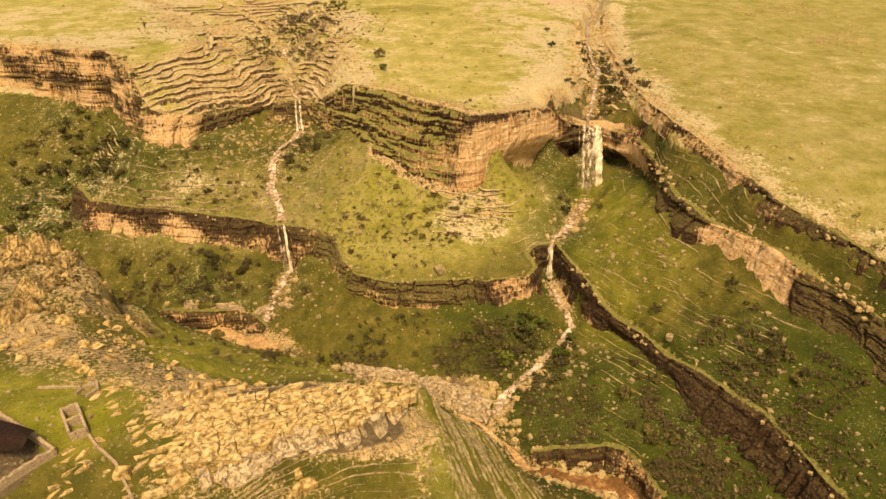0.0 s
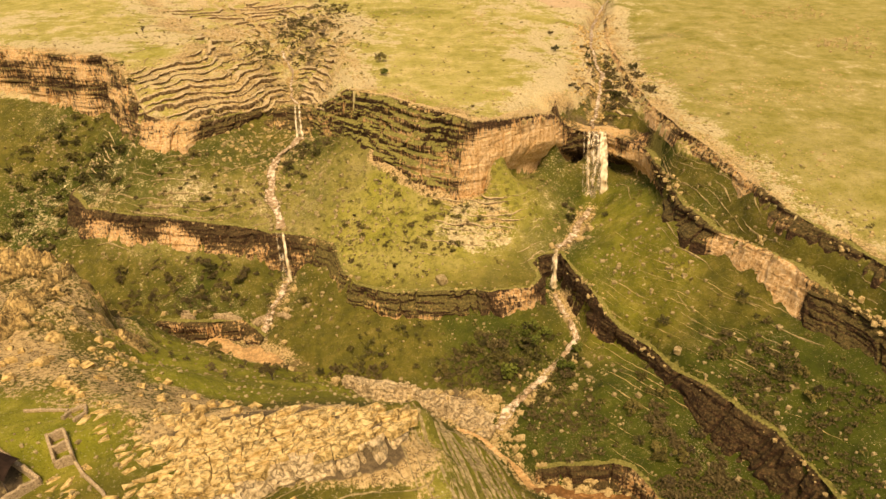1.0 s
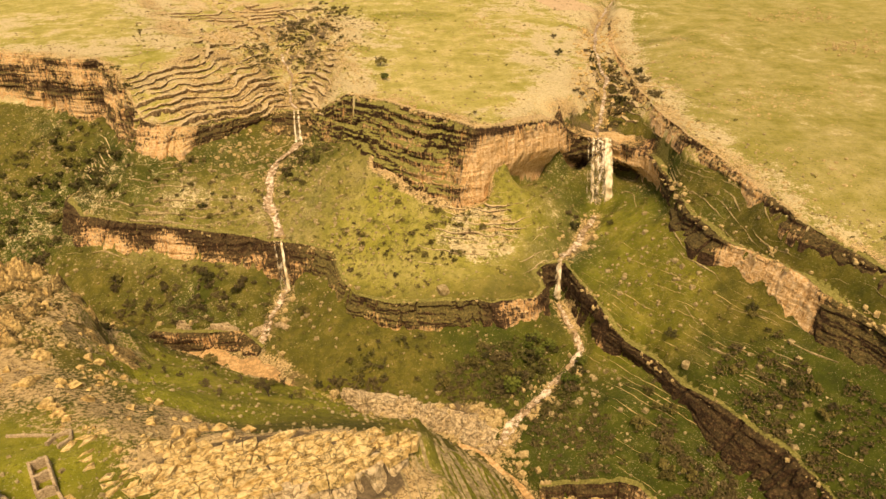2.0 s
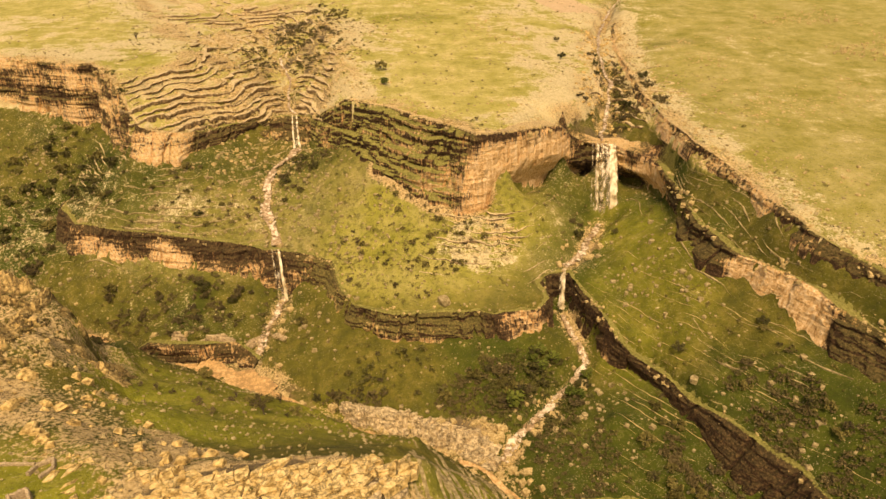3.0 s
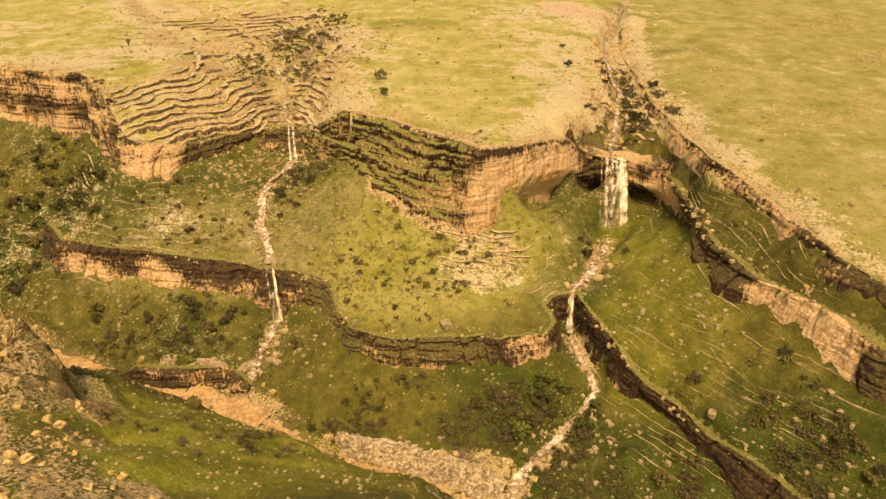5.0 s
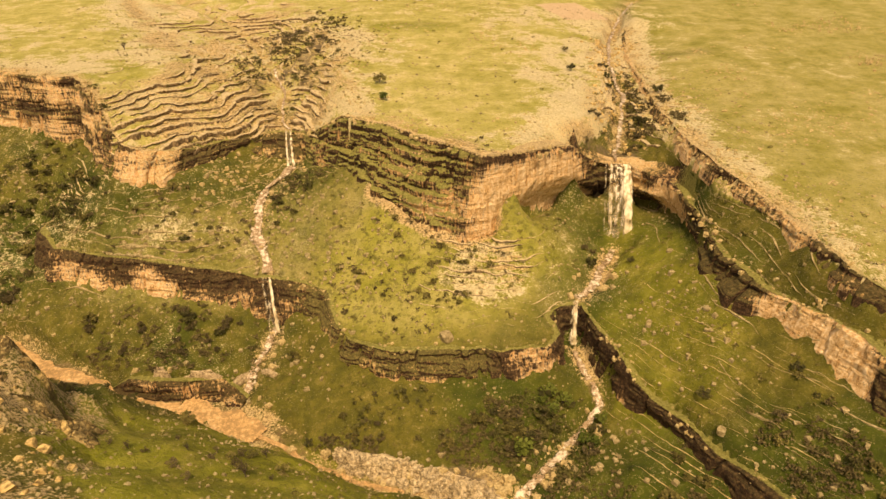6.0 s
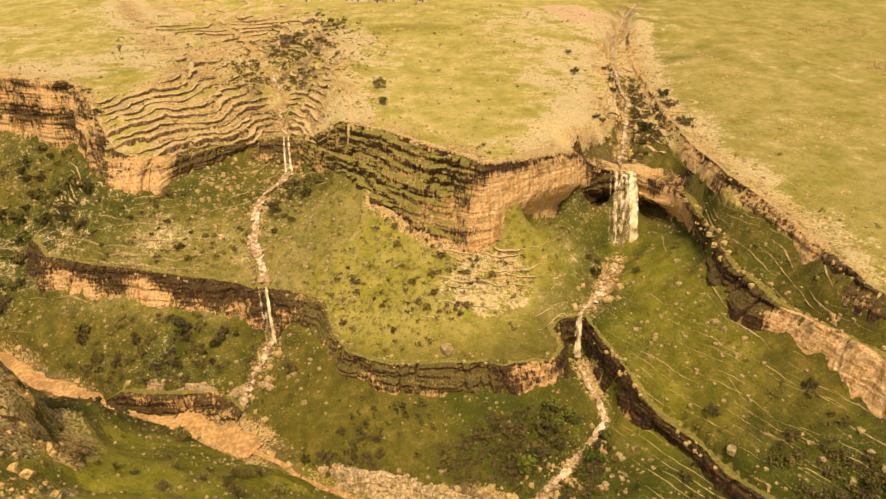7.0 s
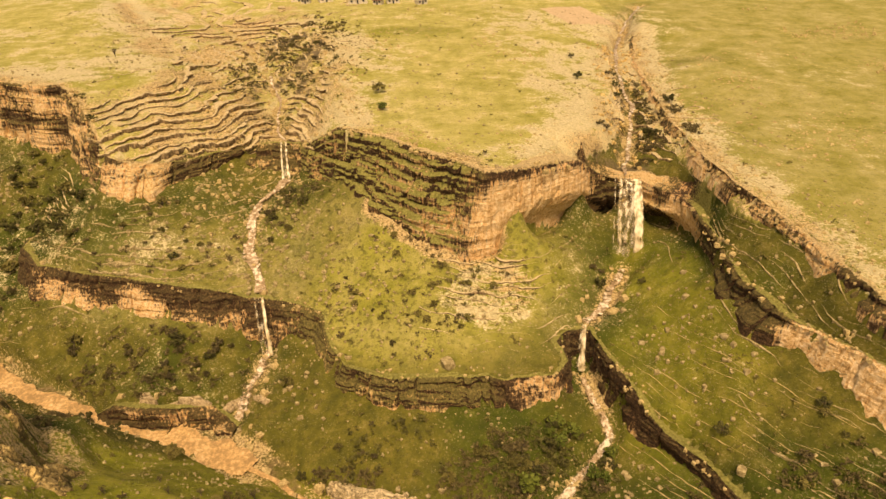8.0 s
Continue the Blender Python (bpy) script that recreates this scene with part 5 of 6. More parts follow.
# thin beds that crop out along the slopes, course by course
def outcrop_beds(name, label, cx, cy, rx, ry, step, count, seed, long, wide, tall, zmin=-99, mat=None, fold=1.3, gaps=-0.1):
    r = np.random.RandomState(seed)
    a, q = r.rand(count) * 6.283, np.sqrt(r.rand(count))
    x, y = cx + rx * q * np.cos(a), cy + ry * q * np.sin(a)

    def level(u, v):
        return (base_height(u, v) + fold * fbm(u, v, 26 if fold < 3 else 48, 2, 2) + 0.45 * fbm(u, v, 8, 2, 3)) / step

    here = level(x, y)
    gx_, gy_ = (level(x + 1.5, y) - level(x - 1.5, y)) / 3, (level(x, y + 1.5) - level(x, y - 1.5)) / 3
    steep = np.hypot(gx_, gy_) + 1e-6
    away = np.abs(here - np.round(here)) / steep
    gap = fbm(x + 31 * np.round(here), y, 12, 2, 5)
    keep = (away < 0.6 * wide) & (gap > gaps) & (steep > 0.04) & (base_height(x, y) > zmin) & (read_map(CARVE_D, x, y) > 0.5) & (read_map(TO_CLIFF, x, y) > 1.5)
    x, y, gx_, gy_ = x[keep], y[keep], gx_[keep], gy_[keep]
    z = ground_height(x, y)[0]
    verts, faces = [], []
    for k in range(len(x)):
        v, f = BLOCKS[r.randint(8)]
        t = math.atan2(gy_[k], gx_[k]) + math.pi / 2 + r.uniform(-0.2, 0.2)
        w = v * np.array([long * r.uniform(0.4, 1.2), wide * r.uniform(0.6, 1.3), tall * r.uniform(0.6, 1.6)])
        verts.append(np.stack([w[:, 0] * math.cos(t) - w[:, 1] * math.sin(t) + x[k], w[:, 0] * math.sin(t) + w[:, 1] * math.cos(t) + y[k], w[:, 2] + z[k] + 0.1 * tall], 1))
        faces.extend(tuple(c + 12 * k for c in face) for face in f)
    return tagged(mesh_object(name, np.concatenate(verts), faces, mat or STONE), label, "rock ledges", kind="stuff")


def make_bed_rock():
    """Bedded rock: upward faces pale grey, steep faces darker brown and streaked."""
    m, n, l, b = material("bedded_limestone", 0.92)
    fine, mid = noise_node(n, l, 1.6, 6, None, 0.65), noise_node(n, l, 0.25, 4)
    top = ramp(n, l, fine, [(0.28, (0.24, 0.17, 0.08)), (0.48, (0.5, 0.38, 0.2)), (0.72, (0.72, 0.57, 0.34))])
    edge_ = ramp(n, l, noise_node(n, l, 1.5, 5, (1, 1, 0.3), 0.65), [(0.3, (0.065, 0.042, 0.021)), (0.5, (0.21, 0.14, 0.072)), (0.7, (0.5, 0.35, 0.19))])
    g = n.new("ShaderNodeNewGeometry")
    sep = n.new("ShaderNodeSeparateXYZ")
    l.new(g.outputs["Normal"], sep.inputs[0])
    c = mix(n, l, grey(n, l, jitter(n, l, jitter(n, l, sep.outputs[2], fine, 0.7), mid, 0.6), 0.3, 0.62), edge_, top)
    l.new(c, b.inputs["Base Color"])
    bump(n, l, b, fine, 0.9, 0.25)
    return m


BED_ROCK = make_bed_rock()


def strata(name, label, field_of, strength_of, box, cell, out, thick, mat=None, seed=0):
    """Rock beds that stand out of the ground wherever field_of crosses a whole number: each a jutting edge with a worn lip."""
    x0, x1, y0, y1 = box
    gx, gy = np.meshgrid(np.arange(x0, x1, cell), np.arange(y0, y1, cell), indexing="ij")
    L = field_of(gx, gy)
    na, nb = gx.shape
    dx, dy = np.gradient(L, cell)
    pts, seg, total = [], [], 0
    for level in range(int(np.floor(L.min())) + 1, int(np.ceil(L.max()))):
        v = L - level
        pos = v > 0
        ids = -np.ones((2, na, nb), int)
        for axis in (0, 1):
            a, b = (v[:-1], v[1:]) if axis == 0 else (v[:, :-1], v[:, 1:])
            hit = (a > 0) != (b > 0)
            i, j = np.nonzero(hit)
            if not len(i):
                continue
            u = a[i, j] / (a[i, j] - b[i, j])
            ids[axis, i, j] = total + np.arange(len(i))
            total += len(i)
            i2, j2 = (i + 1, j) if axis == 0 else (i, j + 1)
            pts.append(np.stack([gx[i, j] * (1 - u) + gx[i2, j2] * u, gy[i, j] * (1 - u) + gy[i2, j2] * u, dx[i, j] * (1 - u) + dx[i2, j2] * u, dy[i, j] * (1 - u) + dy[i2, j2] * u, 0 * u + level], 1))
        four = np.stack([ids[0, :-1, :-1], ids[1, 1:, :-1], ids[0, :-1, 1:], ids[1, :-1, :-1]], 2).reshape(-1, 4)
        two = (four >= 0).sum(1) == 2
        seg.append(np.sort(four[two], 1)[:, 2:])
    p, seg = np.concatenate(pts), np.concatenate(seg)
    x, y = p[:, 0], p[:, 1]
    force = np.clip(strength_of(x, y) + 1.1 * fbm(x + 37 * p[:, 4], y, 11, 3, 5 + seed), 0, 1) * (read_map(CARVE_D, x, y) > 0.4)
    keep = (force[seg] > 0.02).any(1)
    seg = seg[keep]
    used_ids, inverse = np.unique(seg, return_inverse=True)
    seg = inverse.reshape(-1, 2)
    x, y, force, level = x[used_ids], y[used_ids], force[used_ids], p[used_ids, 4]
    down = -p[used_ids, 2:4]
    down /= np.linalg.norm(down, axis=1)[:, None] + 1e-6
    lot = LATTICES[1][(level.astype(int) * 7 + seed) % 256, 3]
    h = thick * force * np.clip(0.2 + 1.3 * lot + 0.8 * fbm(x + 13 * level, y, 16, 2, 1) + 0.7 * fbm(x, y, 2.2, 3, 2), 0.12, 2)
    o = out * force * (0.8 + 1.5 * fbm(x, y, 3.0, 3, 4 + seed) + 0.6 * fbm(x, y, 0.9, 2, 3))
    z = ground_height(x, y)[0]
    rows = []
    for off, up in ((-1.5 * h - 0.5, 0.25), (-0.35 * h, 0.62), (0.75 * o, 0.6), (1.0 * o, 0.42), (0.9 * o, -0.25), (0.3 * o, -0.75)):
        w = off + 0.12 * fbm(x + 9 * up, y, 1.1, 2, 5)
        rows.append(np.stack([x + down[:, 0] * w, y + down[:, 1] * w, z + up * h - (0.35 if up == 0.25 else 0.0) + 0.1 * h * fbm(x, y + 9 * up, 1.3, 2, 2)], 1))
    n_row = len(rows)
    verts = np.stack(rows, 1).reshape(-1, 3)
    a, b = seg[:, 0] * n_row, seg[:, 1] * n_row
    # keep the faces turned outwards, whichever way the segment runs
    along = np.stack([x[seg[:, 1]] - x[seg[:, 0]], y[seg[:, 1]] - y[seg[:, 0]]], 1)
    flip = along[:, 0] * down[seg[:, 0], 1] - along[:, 1] * down[seg[:, 0], 0] > 0
    a, b = np.where(flip, b, a), np.where(flip, a, b)
    faces = np.concatenate([np.stack([a + k, a + k + 1, b + k + 1, b + k], 1) for k in range(n_row - 1)])
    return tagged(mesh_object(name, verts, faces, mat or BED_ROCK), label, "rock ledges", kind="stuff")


def level_beds(step=None, dip=1.0):
    """Beds that lie nearly level; with no step, those of the ground's own ledges."""
    def field_of(x, y):
        return (warped(x, y)[0] + dip * bed_dip(x, y)) / (bed_step(x, y) if step is None else step) - 0.5
    return field_of


WEATHERED = plain("weathered_limestone", [(0.3, (0.11, 0.075, 0.038)), (0.48, (0.41, 0.3, 0.165)), (0.72, (0.68, 0.53, 0.32))], 1.3, 0.9, 0.9, 0.2, 6.0)


def away_from_cliffs(x, y, d=1.2):
    return read_map(TO_CLIFF, x, y) > d


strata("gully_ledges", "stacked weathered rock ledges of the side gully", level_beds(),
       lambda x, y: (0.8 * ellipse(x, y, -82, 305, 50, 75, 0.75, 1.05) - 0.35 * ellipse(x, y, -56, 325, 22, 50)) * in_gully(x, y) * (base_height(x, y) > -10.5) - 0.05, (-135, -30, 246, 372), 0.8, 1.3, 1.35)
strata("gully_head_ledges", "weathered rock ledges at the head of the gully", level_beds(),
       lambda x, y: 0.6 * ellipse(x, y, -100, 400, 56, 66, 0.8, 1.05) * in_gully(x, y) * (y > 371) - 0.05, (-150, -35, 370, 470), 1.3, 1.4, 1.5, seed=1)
strata("slope_ledges", "thin pale rock beds running across the green slope", lambda x, y: (0.82 * x + 0.57 * y + 0.5 * base_height(x, y) + 9 * fbm(x, y, 60, 2, 2) + 1.6 * fbm(x, y, 12, 3, 3)) / 2.3,
       lambda x, y: 0.36 * ellipse(x, y, 58, 154, 14, 32) - 0.08 + 0.3 * fbm(x, y, 24, 2, 4), (42, 88, 105, 200), 0.7, 0.2, 0.3, STONE)
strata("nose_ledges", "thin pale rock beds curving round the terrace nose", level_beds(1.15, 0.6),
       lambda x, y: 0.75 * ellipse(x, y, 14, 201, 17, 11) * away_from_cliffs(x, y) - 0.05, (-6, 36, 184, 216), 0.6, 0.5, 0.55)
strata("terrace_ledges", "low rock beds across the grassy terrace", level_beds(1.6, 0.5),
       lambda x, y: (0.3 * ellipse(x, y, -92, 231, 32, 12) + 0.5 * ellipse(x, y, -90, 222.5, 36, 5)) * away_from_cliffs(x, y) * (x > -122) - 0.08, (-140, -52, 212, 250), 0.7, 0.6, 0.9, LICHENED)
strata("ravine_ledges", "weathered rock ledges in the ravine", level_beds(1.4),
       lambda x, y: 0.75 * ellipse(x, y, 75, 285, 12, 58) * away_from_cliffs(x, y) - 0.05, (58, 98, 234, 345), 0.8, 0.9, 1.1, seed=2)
strata("near_ledges", "thin tan rock beds on the near slope", lambda x, y: (0.93 * x + 0.36 * y + 5 * fbm(x, y, 50, 2, 2) + 1.0 * fbm(x, y, 12, 2, 3)) / 1.5,
       lambda x, y: 0.16 * ellipse(x, y, 5, 93, 13, 32) * (base_height(x, y) < -9), (-8, 20, 60, 128), 0.45, 0.22, 0.28, LICHENED)
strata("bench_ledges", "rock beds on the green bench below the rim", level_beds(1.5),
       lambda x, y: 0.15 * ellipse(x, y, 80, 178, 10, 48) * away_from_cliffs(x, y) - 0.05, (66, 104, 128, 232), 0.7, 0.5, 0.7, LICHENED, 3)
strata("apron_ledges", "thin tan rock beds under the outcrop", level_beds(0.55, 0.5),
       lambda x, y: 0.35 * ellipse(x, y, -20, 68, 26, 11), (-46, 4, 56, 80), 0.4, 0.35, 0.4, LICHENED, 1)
outcrop_beds("bank_ledges", "layered rock ledge along the far river bank", -72, 187.5, 22, 3.2, 0.9, 5000, 79, 2.4, 0.8, 1.0, mat=WEATHERED, gaps=0.0)

g = np.random.RandomState(81)
r, f, nor, back = cliff_line(RIM_R, FOOT_R, 0.12)
t = g.rand(len(r))[:, None] * 1.5 - 0.25
p = r * (1 - t) + f * t
p[:, :2] += nor * g.uniform(-0.6, 0.9, len(p))[:, None]
p[:, 2] = np.where(t[:, 0] < 0.0, ground_height(p[:, 0], p[:, 1])[0], np.maximum(p[:, 2] - 0.2, ground_height(p[:, 0], p[:, 1])[0]))
stone_field("gorge_blocks", "pale angular blocks of the broken gorge bank", p, 0.4 + 1.7 * g.rand(len(p)) ** 2, 10, GORGE_ROCK)
a, q = g.rand(110) * 6.283, np.sqrt(g.rand(110))
x, y = 33 + 15 * q * np.cos(a), 118 + 6 * q * np.sin(a)
stone_field("pool_blocks", "pale broken blocks round the lower pool", np.stack([x, y, ground_height(x, y)[0]], 1), 0.4 + 1.8 * g.rand(len(x)) ** 2, 11)
x, y, z, r = scatter(26000, 39, lambda x, y: 0.7 * band(line_distance(x, y, [GROUND_LINES["brook_east"]]), 4, 14) * (y > 230.5) * (y < 360) * (read_map(CARVE_D, x, y) > 0.5))
stone_field("ravine_rocks", "weathered brown rocks crowding the ravine", np.stack([x, y, z], 1), 0.3 + 1.3 * r.rand(len(x)) ** 2, 9, CRAG)

# blocks loosened along the rims
def rim_blocks(name, label, rim, foot, seed, size):
    r, f, nor, back = cliff_line(rim, foot, 0.45)
    g = np.random.RandomState(seed)
    keep = g.rand(len(r)) < 0.12 + 1.6 * np.clip(fbm(np.arange(len(r)) * 0.45, 0 * r[:, 0] + seed, 9, 3, 1) + 0.15, 0, 1)
    r, nor = r[keep], nor[keep]
    off = g.uniform(-2.6, 1.2, len(r))
    p = r.copy()
    p[:, :2] += nor * off[:, None]
    p[:, 2] = np.where(off < -0.5, np.maximum(r[:, 2], ground_height(p[:, 0], p[:, 1])[0]), r[:, 2] - 0.3 - np.clip(off, 0, 2))
    return stone_field(name, label, p, size * (0.35 + 1.3 * g.rand(len(r)) ** 2), seed)


rim_blocks("rim_blocks", "weathered blocks along the tableland rim", UPPER_RIM, UPPER_FOOT, 51, 0.85)
rim_blocks("bench_blocks", "weathered blocks along the upper bench", RIM_D, FOOT_D, 52, 0.75)
rim_blocks("ledge_blocks", "weathered blocks along the lower cliff top", LOWER_RIM, LOWER_FOOT, 53, 0.55)

# single boulders
BOULDER_MESH = []
for k in range(5):
    bm = bmesh.new()
    bmesh.ops.create_icosphere(bm, subdivisions=2, radius=0.55)
    for v in bm.verts:
        c = v.co
        d = 1 + 0.45 * noise.noise(c * 2.2 + Vector((7 * k, 0, 0)))
        v.co = Vector((max(-0.42, min(0.42, c.x * d)), max(-0.36, min(0.36, c.y * d)), max(-0.4, min(0.3, c.z * d))))
    me = bpy.data.meshes.new("boulder")
    bm.to_mesh(me)
    bm.free()
    me.materials.append(LICHENED)
    BOULDER_MESH.append(me)


def boulder(x, y, size, k, spin, label):
    ob = tagged(new("boulder", BOULDER_MESH[k % 5]), label, "boulder", "loose boulders")
    ob.matrix_basis = Matrix.LocRotScale((x, y, ground_z(x, y) + 0.15 * size), Euler((0, 0, spin)), (size, size, size))
    return ob


boulder(1.2, 182.0, 4.0, 0, 0.4, "large pale boulder on the grassy nose")
boulder(62.7, 143.8, 2.6, 1, 1.0, "whitish boulder alone on the green slope")
rng = random.Random(5)
for cx, cy, rx, ry, count, lo, hi in ((-4, 158, 18, 3, 5, 1.2, 2.0), (30, 150, 16, 16, 14, 1.0, 2.0), (64, 160, 14, 30, 12, 0.7, 1.3), (-60, 190, 20, 12, 12, 1.0, 2.0), (-5, 205, 30, 18, 16, 0.8, 1.6), (-55, 228, 8, 14, 10, 1.0, 1.8)):
    for _ in range(count):
        a, q = rng.uniform(0, 6.2832), math.sqrt(rng.random())
        boulder(cx + rx * q * math.cos(a), cy + ry * q * math.sin(a), rng.uniform(lo, hi), rng.randrange(5), rng.uniform(0, 6.28), "weathered pale limestone boulder in the grass")

# ---- ruined hut, fold and dry walls on the near tableland ----
RUBBLE = plain("rubble_masonry", [(0.3, (0.2, 0.14, 0.08)), (0.5, (0.42, 0.31, 0.18)), (0.7, (0.58, 0.45, 0.28))], 3.5, 0.95, 1.0, 0.15, 6.0)
ROOF = plain("dark_brush_roof", [(0.3, (0.035, 0.02, 0.013)), (0.6, (0.075, 0.042, 0.027)), (0.8, (0.13, 0.085, 0.055))], 1.2, 0.9, 0.7, 0.1, 6.0)


def wall_between(bm, a, b, thick, height, rng, sink=0.8):
    """A dry-stone wall: uneven top, battered sides."""
    a, b = Vector(a), Vector(b)
    n = max(2, int((b - a).length / 0.45))
    d = (b - a).normalized()
    side = Vector((-d.y, d.x))
    rows = []
    for i in range(n + 1):
        c = a.lerp(b, i / n)
        g = ground_z(c.x, c.y)
        top = g + height * rng.uniform(0.85, 1.12)
        w = thick / 2
        pts = []
        for off, zz in ((-w * 1.1, g - sink), (-w * rng.uniform(0.85, 1.0), top - 0.1), (-w * 0.5, top), (w * 0.5, top + rng.uniform(-0.08, 0.08)), (w * rng.uniform(0.85, 1.0), top - 0.12), (w * 1.1, g - sink)):
            q = c + side * off
            pts.append(bm.verts.new((q.x, q.y, zz)))
        rows.append(pts)
    for p, q in zip(rows, rows[1:]):
        for k in range(5):
            bm.faces.new((p[k], q[k], q[k + 1], p[k + 1]))
    bm.faces.new(rows[0])
    bm.faces.new(rows[-1][::-1])


def masonry(name, label, category, runs, thick, height, seed):
    rng = random.Random(seed)
    root = tagged(new(name), label, category)
    for a, b in runs:
        bm = bmesh.new()
        wall_between(bm, a, b, thick, height, rng)
        part("wall", bm, RUBBLE, root)
    return root


HUT = [(-60.4, 80.9), (-58.2, 81.8), (-55.4, 77.5), (-57.6, 76.6)]
runs = [(HUT[k], HUT[(k + 1) % 4]) for k in range(4)] + [((-59.1, 78.9), (-56.9, 79.8))]
masonry("ruined_hut", "roofless stone hut of two cells with thick broken walls", "hut", runs, 0.5, 1.6, 3)
masonry("dry_stone_wall", "low dry-stone wall winding from the hut", "wall", [((-55.3, 77.4), (-53.5, 75.5)), ((-53.5, 75.5), (-50, 73)), ((-50, 73), (-48.5, 71)), ((-48.5, 71), (-46, 67.5))], 0.5, 0.6, 4)
masonry("stone_ring", "tumbled ring of stones beside the hut", "enclosure", [((-60.8, 86), (-60.5, 88)), ((-60.5, 88), (-58.5, 89)), ((-58.5, 89), (-57.5, 87)), ((-57.5, 87), (-58.5, 85))], 0.5, 0.7, 5)
masonry("dry_stone_wall", "low dry-stone wall along the meadow edge", "wall", [((-68, 88.3), (-64, 88.6)), ((-64, 88.6), (-61, 88.4))], 0.5, 0.5, 6)
fold = masonry("stone_fold", "stone-walled fold with a dark sagging brush roof", "enclosure",
               [((-59, 74.2), (-64.5, 68)), ((-64.5, 68), (-74, 59)), ((-61.2, 75.4), (-59, 74.2)), ((-70, 80.5), (-61.2, 75.4)), ((-80, 84), (-70, 80.5))], 0.6, 1.5, 7)
bm = bmesh.new()
cols, rows = 16, 8
grid = []
rng = random.Random(8)
for i in range(cols + 1):
    u = i / cols
    a = Vector((-80, 83.5)).lerp(Vector((-61.3, 75.6)), u)
    b = Vector((-86, 73)).lerp(Vector((-61.6, 71.8)), u)
    line = []
    for j in range(rows + 1):
        v = j / rows
        c = a.lerp(b, v + 0.05 * math.sin(7 * u) * v)
        line.append(bm.verts.new((c.x, c.y, 2.6 + 0.7 * math.sin(math.pi * v) + rng.uniform(-0.1, 0.1))))
    grid.append(line)
for i in range(cols):
    for j in range(rows):
        bm.faces.new((grid[i][j], grid[i + 1][j], grid[i + 1][j + 1], grid[i][j + 1]))
res = bmesh.ops.solidify(bm, geom=bm.faces[:], thickness=0.25)
part("roof", bm, ROOF, fold, "dark brown brush roof")
for k in range(4):
    bm = bmesh.new()
    c = Vector((-84, 74)).lerp(Vector((-62.4, 72.2)), k / 3)
    tube(bm, (c.x, c.y, ground_z(c.x, c.y) - 0.4), (c.x, c.y, 2.7), 0.12, 0.1, 6)
    part("post", bm, BARK, fold)

# ---- hamlet far off on the tableland ----
PLASTER = plain("pale_plaster", [(0.3, (0.5, 0.42, 0.32)), (0.7, (0.7, 0.62, 0.5))], 0.8, 0.9, 0.3, 0.05)
TIN = plain("rusty_roof", [(0.3, (0.16, 0.07, 0.05)), (0.7, (0.3, 0.16, 0.11))], 0.7, 0.7, 0.3, 0.05)
GLASS = plain("dark_window", [(0.3, (0.02, 0.02, 0.022)), (0.7, (0.05, 0.05, 0.05))], 2.0, 0.3)


def box(bm, x0, x1, y0, y1, z0, z1):
    v = [bm.verts.new(p) for p in ((x0, y0, z0), (x1, y0, z0), (x1, y1, z0), (x0, y1, z0), (x0, y0, z1), (x1, y0, z1), (x1, y1, z1), (x0, y1, z1))]
    for f in ((3, 2, 1, 0), (4, 5, 6, 7), (0, 1, 5, 4), (1, 2, 6, 5), (2, 3, 7, 6), (3, 0, 4, 7)):
        bm.faces.new([v[k] for k in f])


def house(x, y, turn, w, d, h, label, roof_mat):
    root = tagged(new("house"), label, "house", "houses of the hamlet")
    bm = bmesh.new()
    box(bm, -w / 2, w / 2, -d / 2, d / 2, -1.0, h)
    part("wall", bm, PLASTER, root)
    bm = bmesh.new()
    box(bm, -w / 2 - 0.4, w / 2 + 0.4, -d / 2 - 0.4, d / 2 + 0.4, h + 0.004, h + 0.4)
    part("roof", bm, roof_mat, root)
    bm = bmesh.new()
    box(bm, -0.5, 0.5, -d / 2 - 0.08, -d / 2 + 0.1, 0.0, 2.0)
    part("door", bm, GLASS, root, "dark door")
    for sx in (-0.3, 0.3):
        bm = bmesh.new()
        box(bm, sx * w - 0.6, sx * w + 0.6, -d / 2 - 0.06, -d / 2 + 0.1, 1.0, 2.1)
        part("window", bm, GLASS, root, "dark window")
    gz = float(plateau(np.array([x]), np.array([y]))[0]) if y > 470 else ground_z(x, y)
    root.matrix_basis = Matrix.LocRotScale((x, y, gz), Euler((0, 0, radians(turn))), None)
    return root


for x, y, turn, w, d, h, roof_mat in ((-74, 458, 8, 9, 6, 2.6, PLASTER), (-69, 451, -6, 5, 4, 2.2, PLASTER), (-58, 453, 22, 8, 5, 2.4, PLASTER), (-39, 446, 4, 11, 5, 2.6, PLASTER), (-27, 441, -18, 5, 4, 2.2, TIN), (-19, 444, 10, 7, 5, 2.4, PLASTER), (-3, 440, 30, 6, 4, 2.2, PLASTER)):
    house(x, y, turn, w, d, h, "low flat-roofed house far off on the meadow", roof_mat)

# ---- cracked limestone pavement of the near outcrop ----
SLAB = make_split_rock("golden_limestone", [(0.3, (0.25, 0.14, 0.045)), (0.43, (0.64, 0.425, 0.155)), (0.58, (0.9, 0.66, 0.3))])
outcrop = tagged(new("rock_outcrop"), "pale limestone outcrop cracked into uneven blocks", "rock")
rng = random.Random(12)
ca, sa = math.cos(radians(24)), math.sin(radians(24))
corner = {}


def jittered(i, j):
    if (i, j) not in corner:
        corner[(i, j)] = (i * 2.5 + rng.uniform(-0.95, 0.95) + 0.9 * (j % 2), j * 1.3 + rng.uniform(-0.45, 0.45))
    return corner[(i, j)]


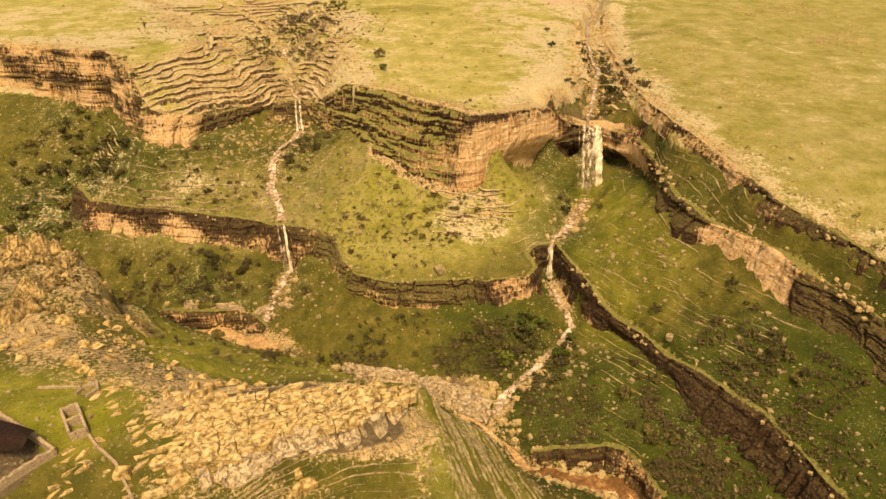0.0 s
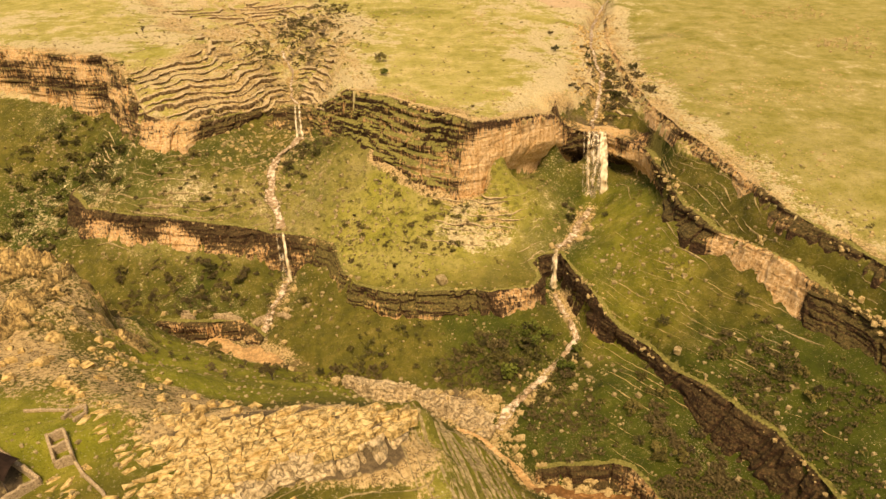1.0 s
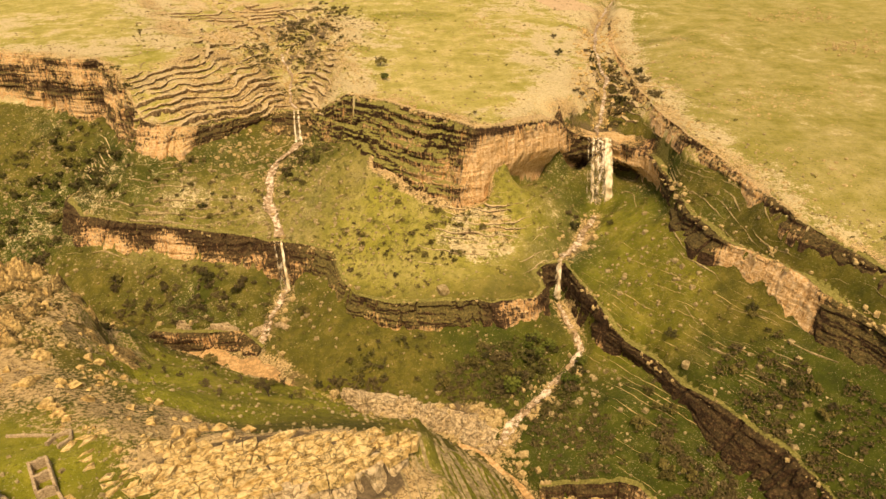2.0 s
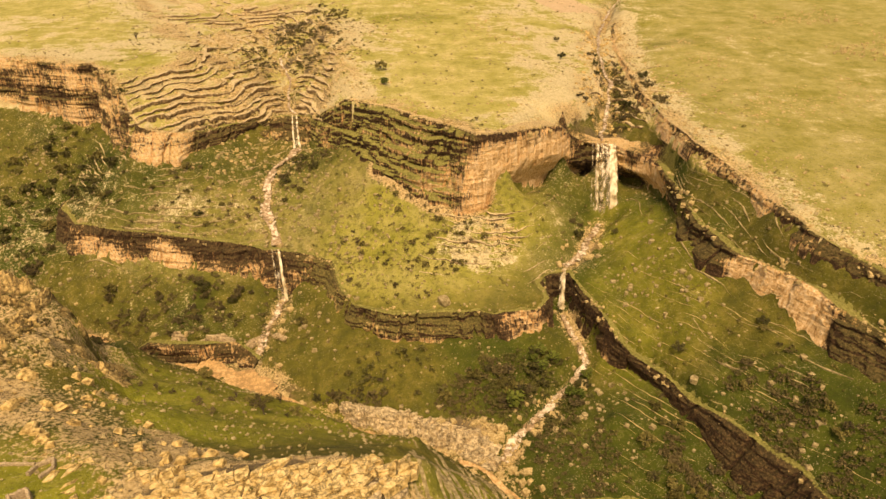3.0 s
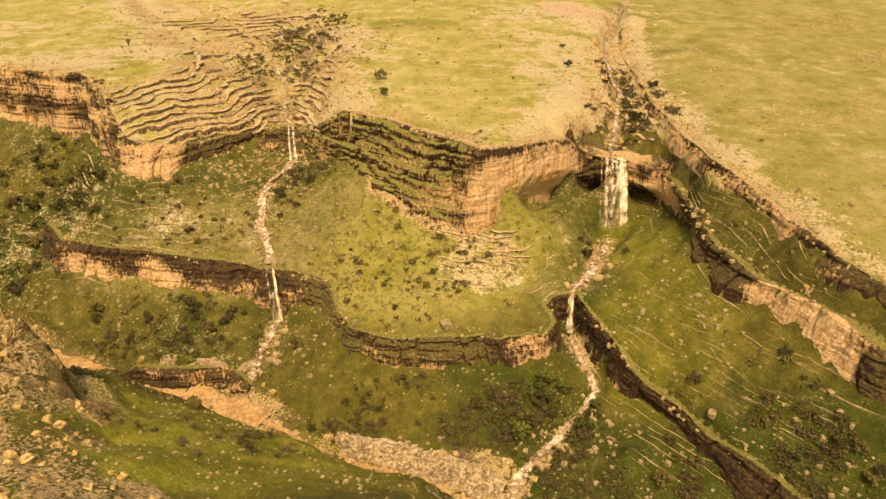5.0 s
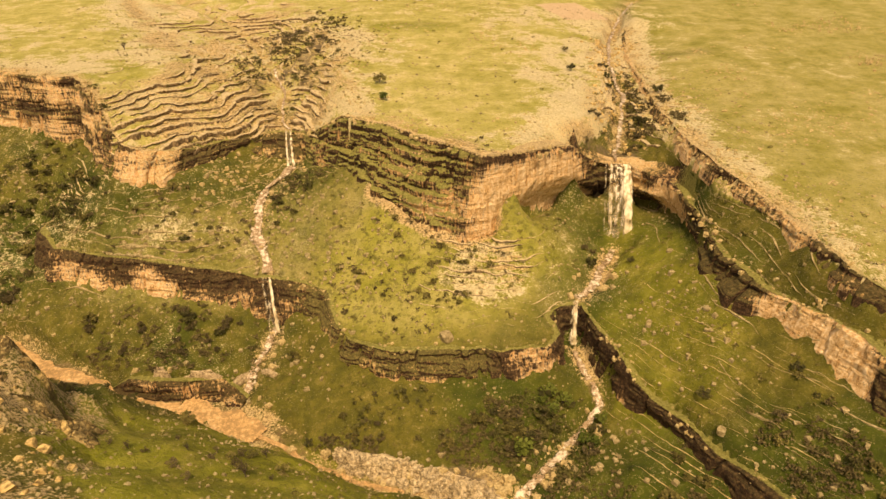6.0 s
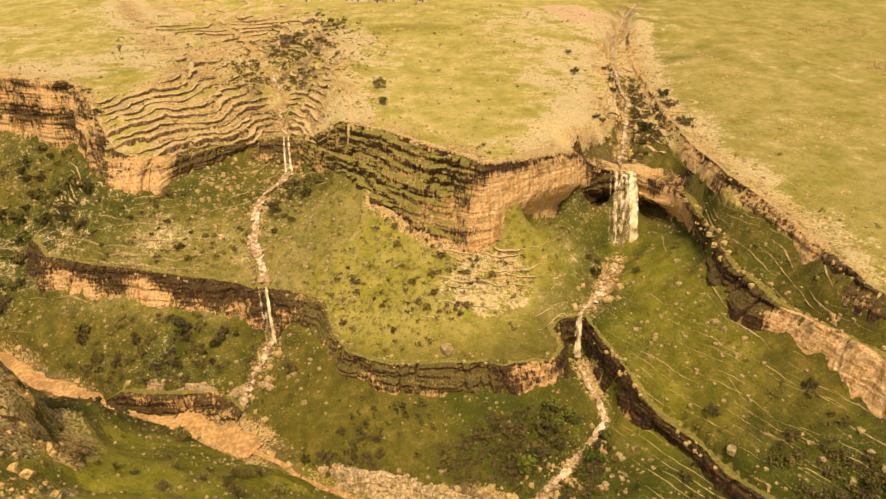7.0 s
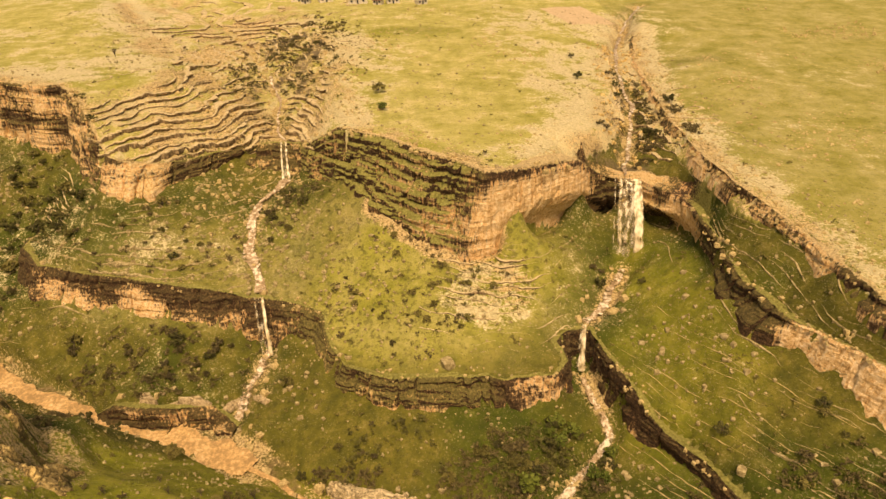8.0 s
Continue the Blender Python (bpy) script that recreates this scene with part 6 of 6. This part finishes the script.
def on_outcrop(x, y):
    rim = np.interp(x, [-48, -37, -32, -26, -18, -12, -9], [65.5, 69.7, 72.2, 77.0, 79.6, 81.2, 84.8])
    top = np.interp(x, [-60, -50, -42, -28, -13, -6], [91, 88.5, 87, 87.5, 90, 90.5])
    return rim < y < top and -58 < x < -6


cells = []
for i in range(-60, 60):
    for j in range(-60, 60):
        quad = [jittered(*q) for q in ((i, j), (i + 1, j), (i + 1, j + 1), (i, j + 1))]
        quad = [(-28 + ca * u - sa * v, 83 + sa * u + ca * v) for u, v in quad]
        mx, my = sum(q[0] for q in quad) / 4, sum(q[1] for q in quad) / 4
        if on_outcrop(mx, my):
            if mx < -45:
                quad = [(mx + 0.55 * (q[0] - mx), my + 0.75 * (q[1] - my)) for q in quad]
            if rng.random() < (0.98 if mx > -45 + 3 * math.sin(my) else 0.85 if fbm(np.array([mx]), np.array([my]), 6, 2, 3)[0] > -0.02 else 0.1):
                cells.append((quad, mx, my))


def block_arrays(quad, mx, my):
    gap, high = rng.uniform(0.01, 0.06), 0.05 + 0.3 * rng.random() ** 2.5
    # the beds step up in courses across the slope
    course = (sa * (mx + 28) * -1 + ca * (my - 83) + 0.9 * math.sin(0.31 * mx)) / 3.1
    high += 0.6 * (course - math.floor(course)) if mx > -45 else 0
    tilt = (rng.uniform(-0.06, 0.06), rng.uniform(-0.06, 0.06))
    rim = np.interp(mx, [-37, -32, -26, -18, -12, -9.5, -7.5], [70, 72.5, 77.5, 80, 81.5, 85, 88])
    lip = float(np.interp(mx, [-37, -32, -26, -18, -12, -9.5, -7.5], [-1.5, -2.5, -3, -4, -4.5, -5.2, -6.5]))
    g = ground_z(mx, my)
    if mx > -39 and my < rim + 3.2:
        g = max(g, lip + 0.1)
    levels = ((1 - gap, -1.2), (1 - gap * rng.uniform(1, 1.6), high - 0.14), (0.95 - gap, high))
    v = []
    for shrink, zz in levels:
        for x, y in quad:
            v.append(((x - mx) * shrink, (y - my) * shrink, zz + tilt[0] * (x - mx) + tilt[1] * (y - my) + rng.uniform(-0.05, 0.05)))
    f = [(8, 9, 10, 11)] + [(a + k, a + (k + 1) % 4, a + 4 + (k + 1) % 4, a + 4 + k) for a in (0, 4) for k in range(4)]
    return np.array(v), f, g


spare_v, spare_f = [], []
for k, (quad, mx, my) in enumerate(sorted(cells, key=lambda c: c[2])):
    v, f, g = block_arrays(quad, mx, my)
    if k < 290:
        ob = mesh_object("block", v, f, SLAB, outcrop)
        ob.location = (mx, my, g)
    else:
        base = 12 * len(spare_v)
        spare_v.append(v + np.array([mx, my, g]))
        spare_f.extend(tuple(q + base for q in face) for face in f)
if spare_v:
    tagged(mesh_object("rubble", np.concatenate(spare_v), spare_f, SLAB, outcrop), "pale cracked limestone blocks", kind="stuff")
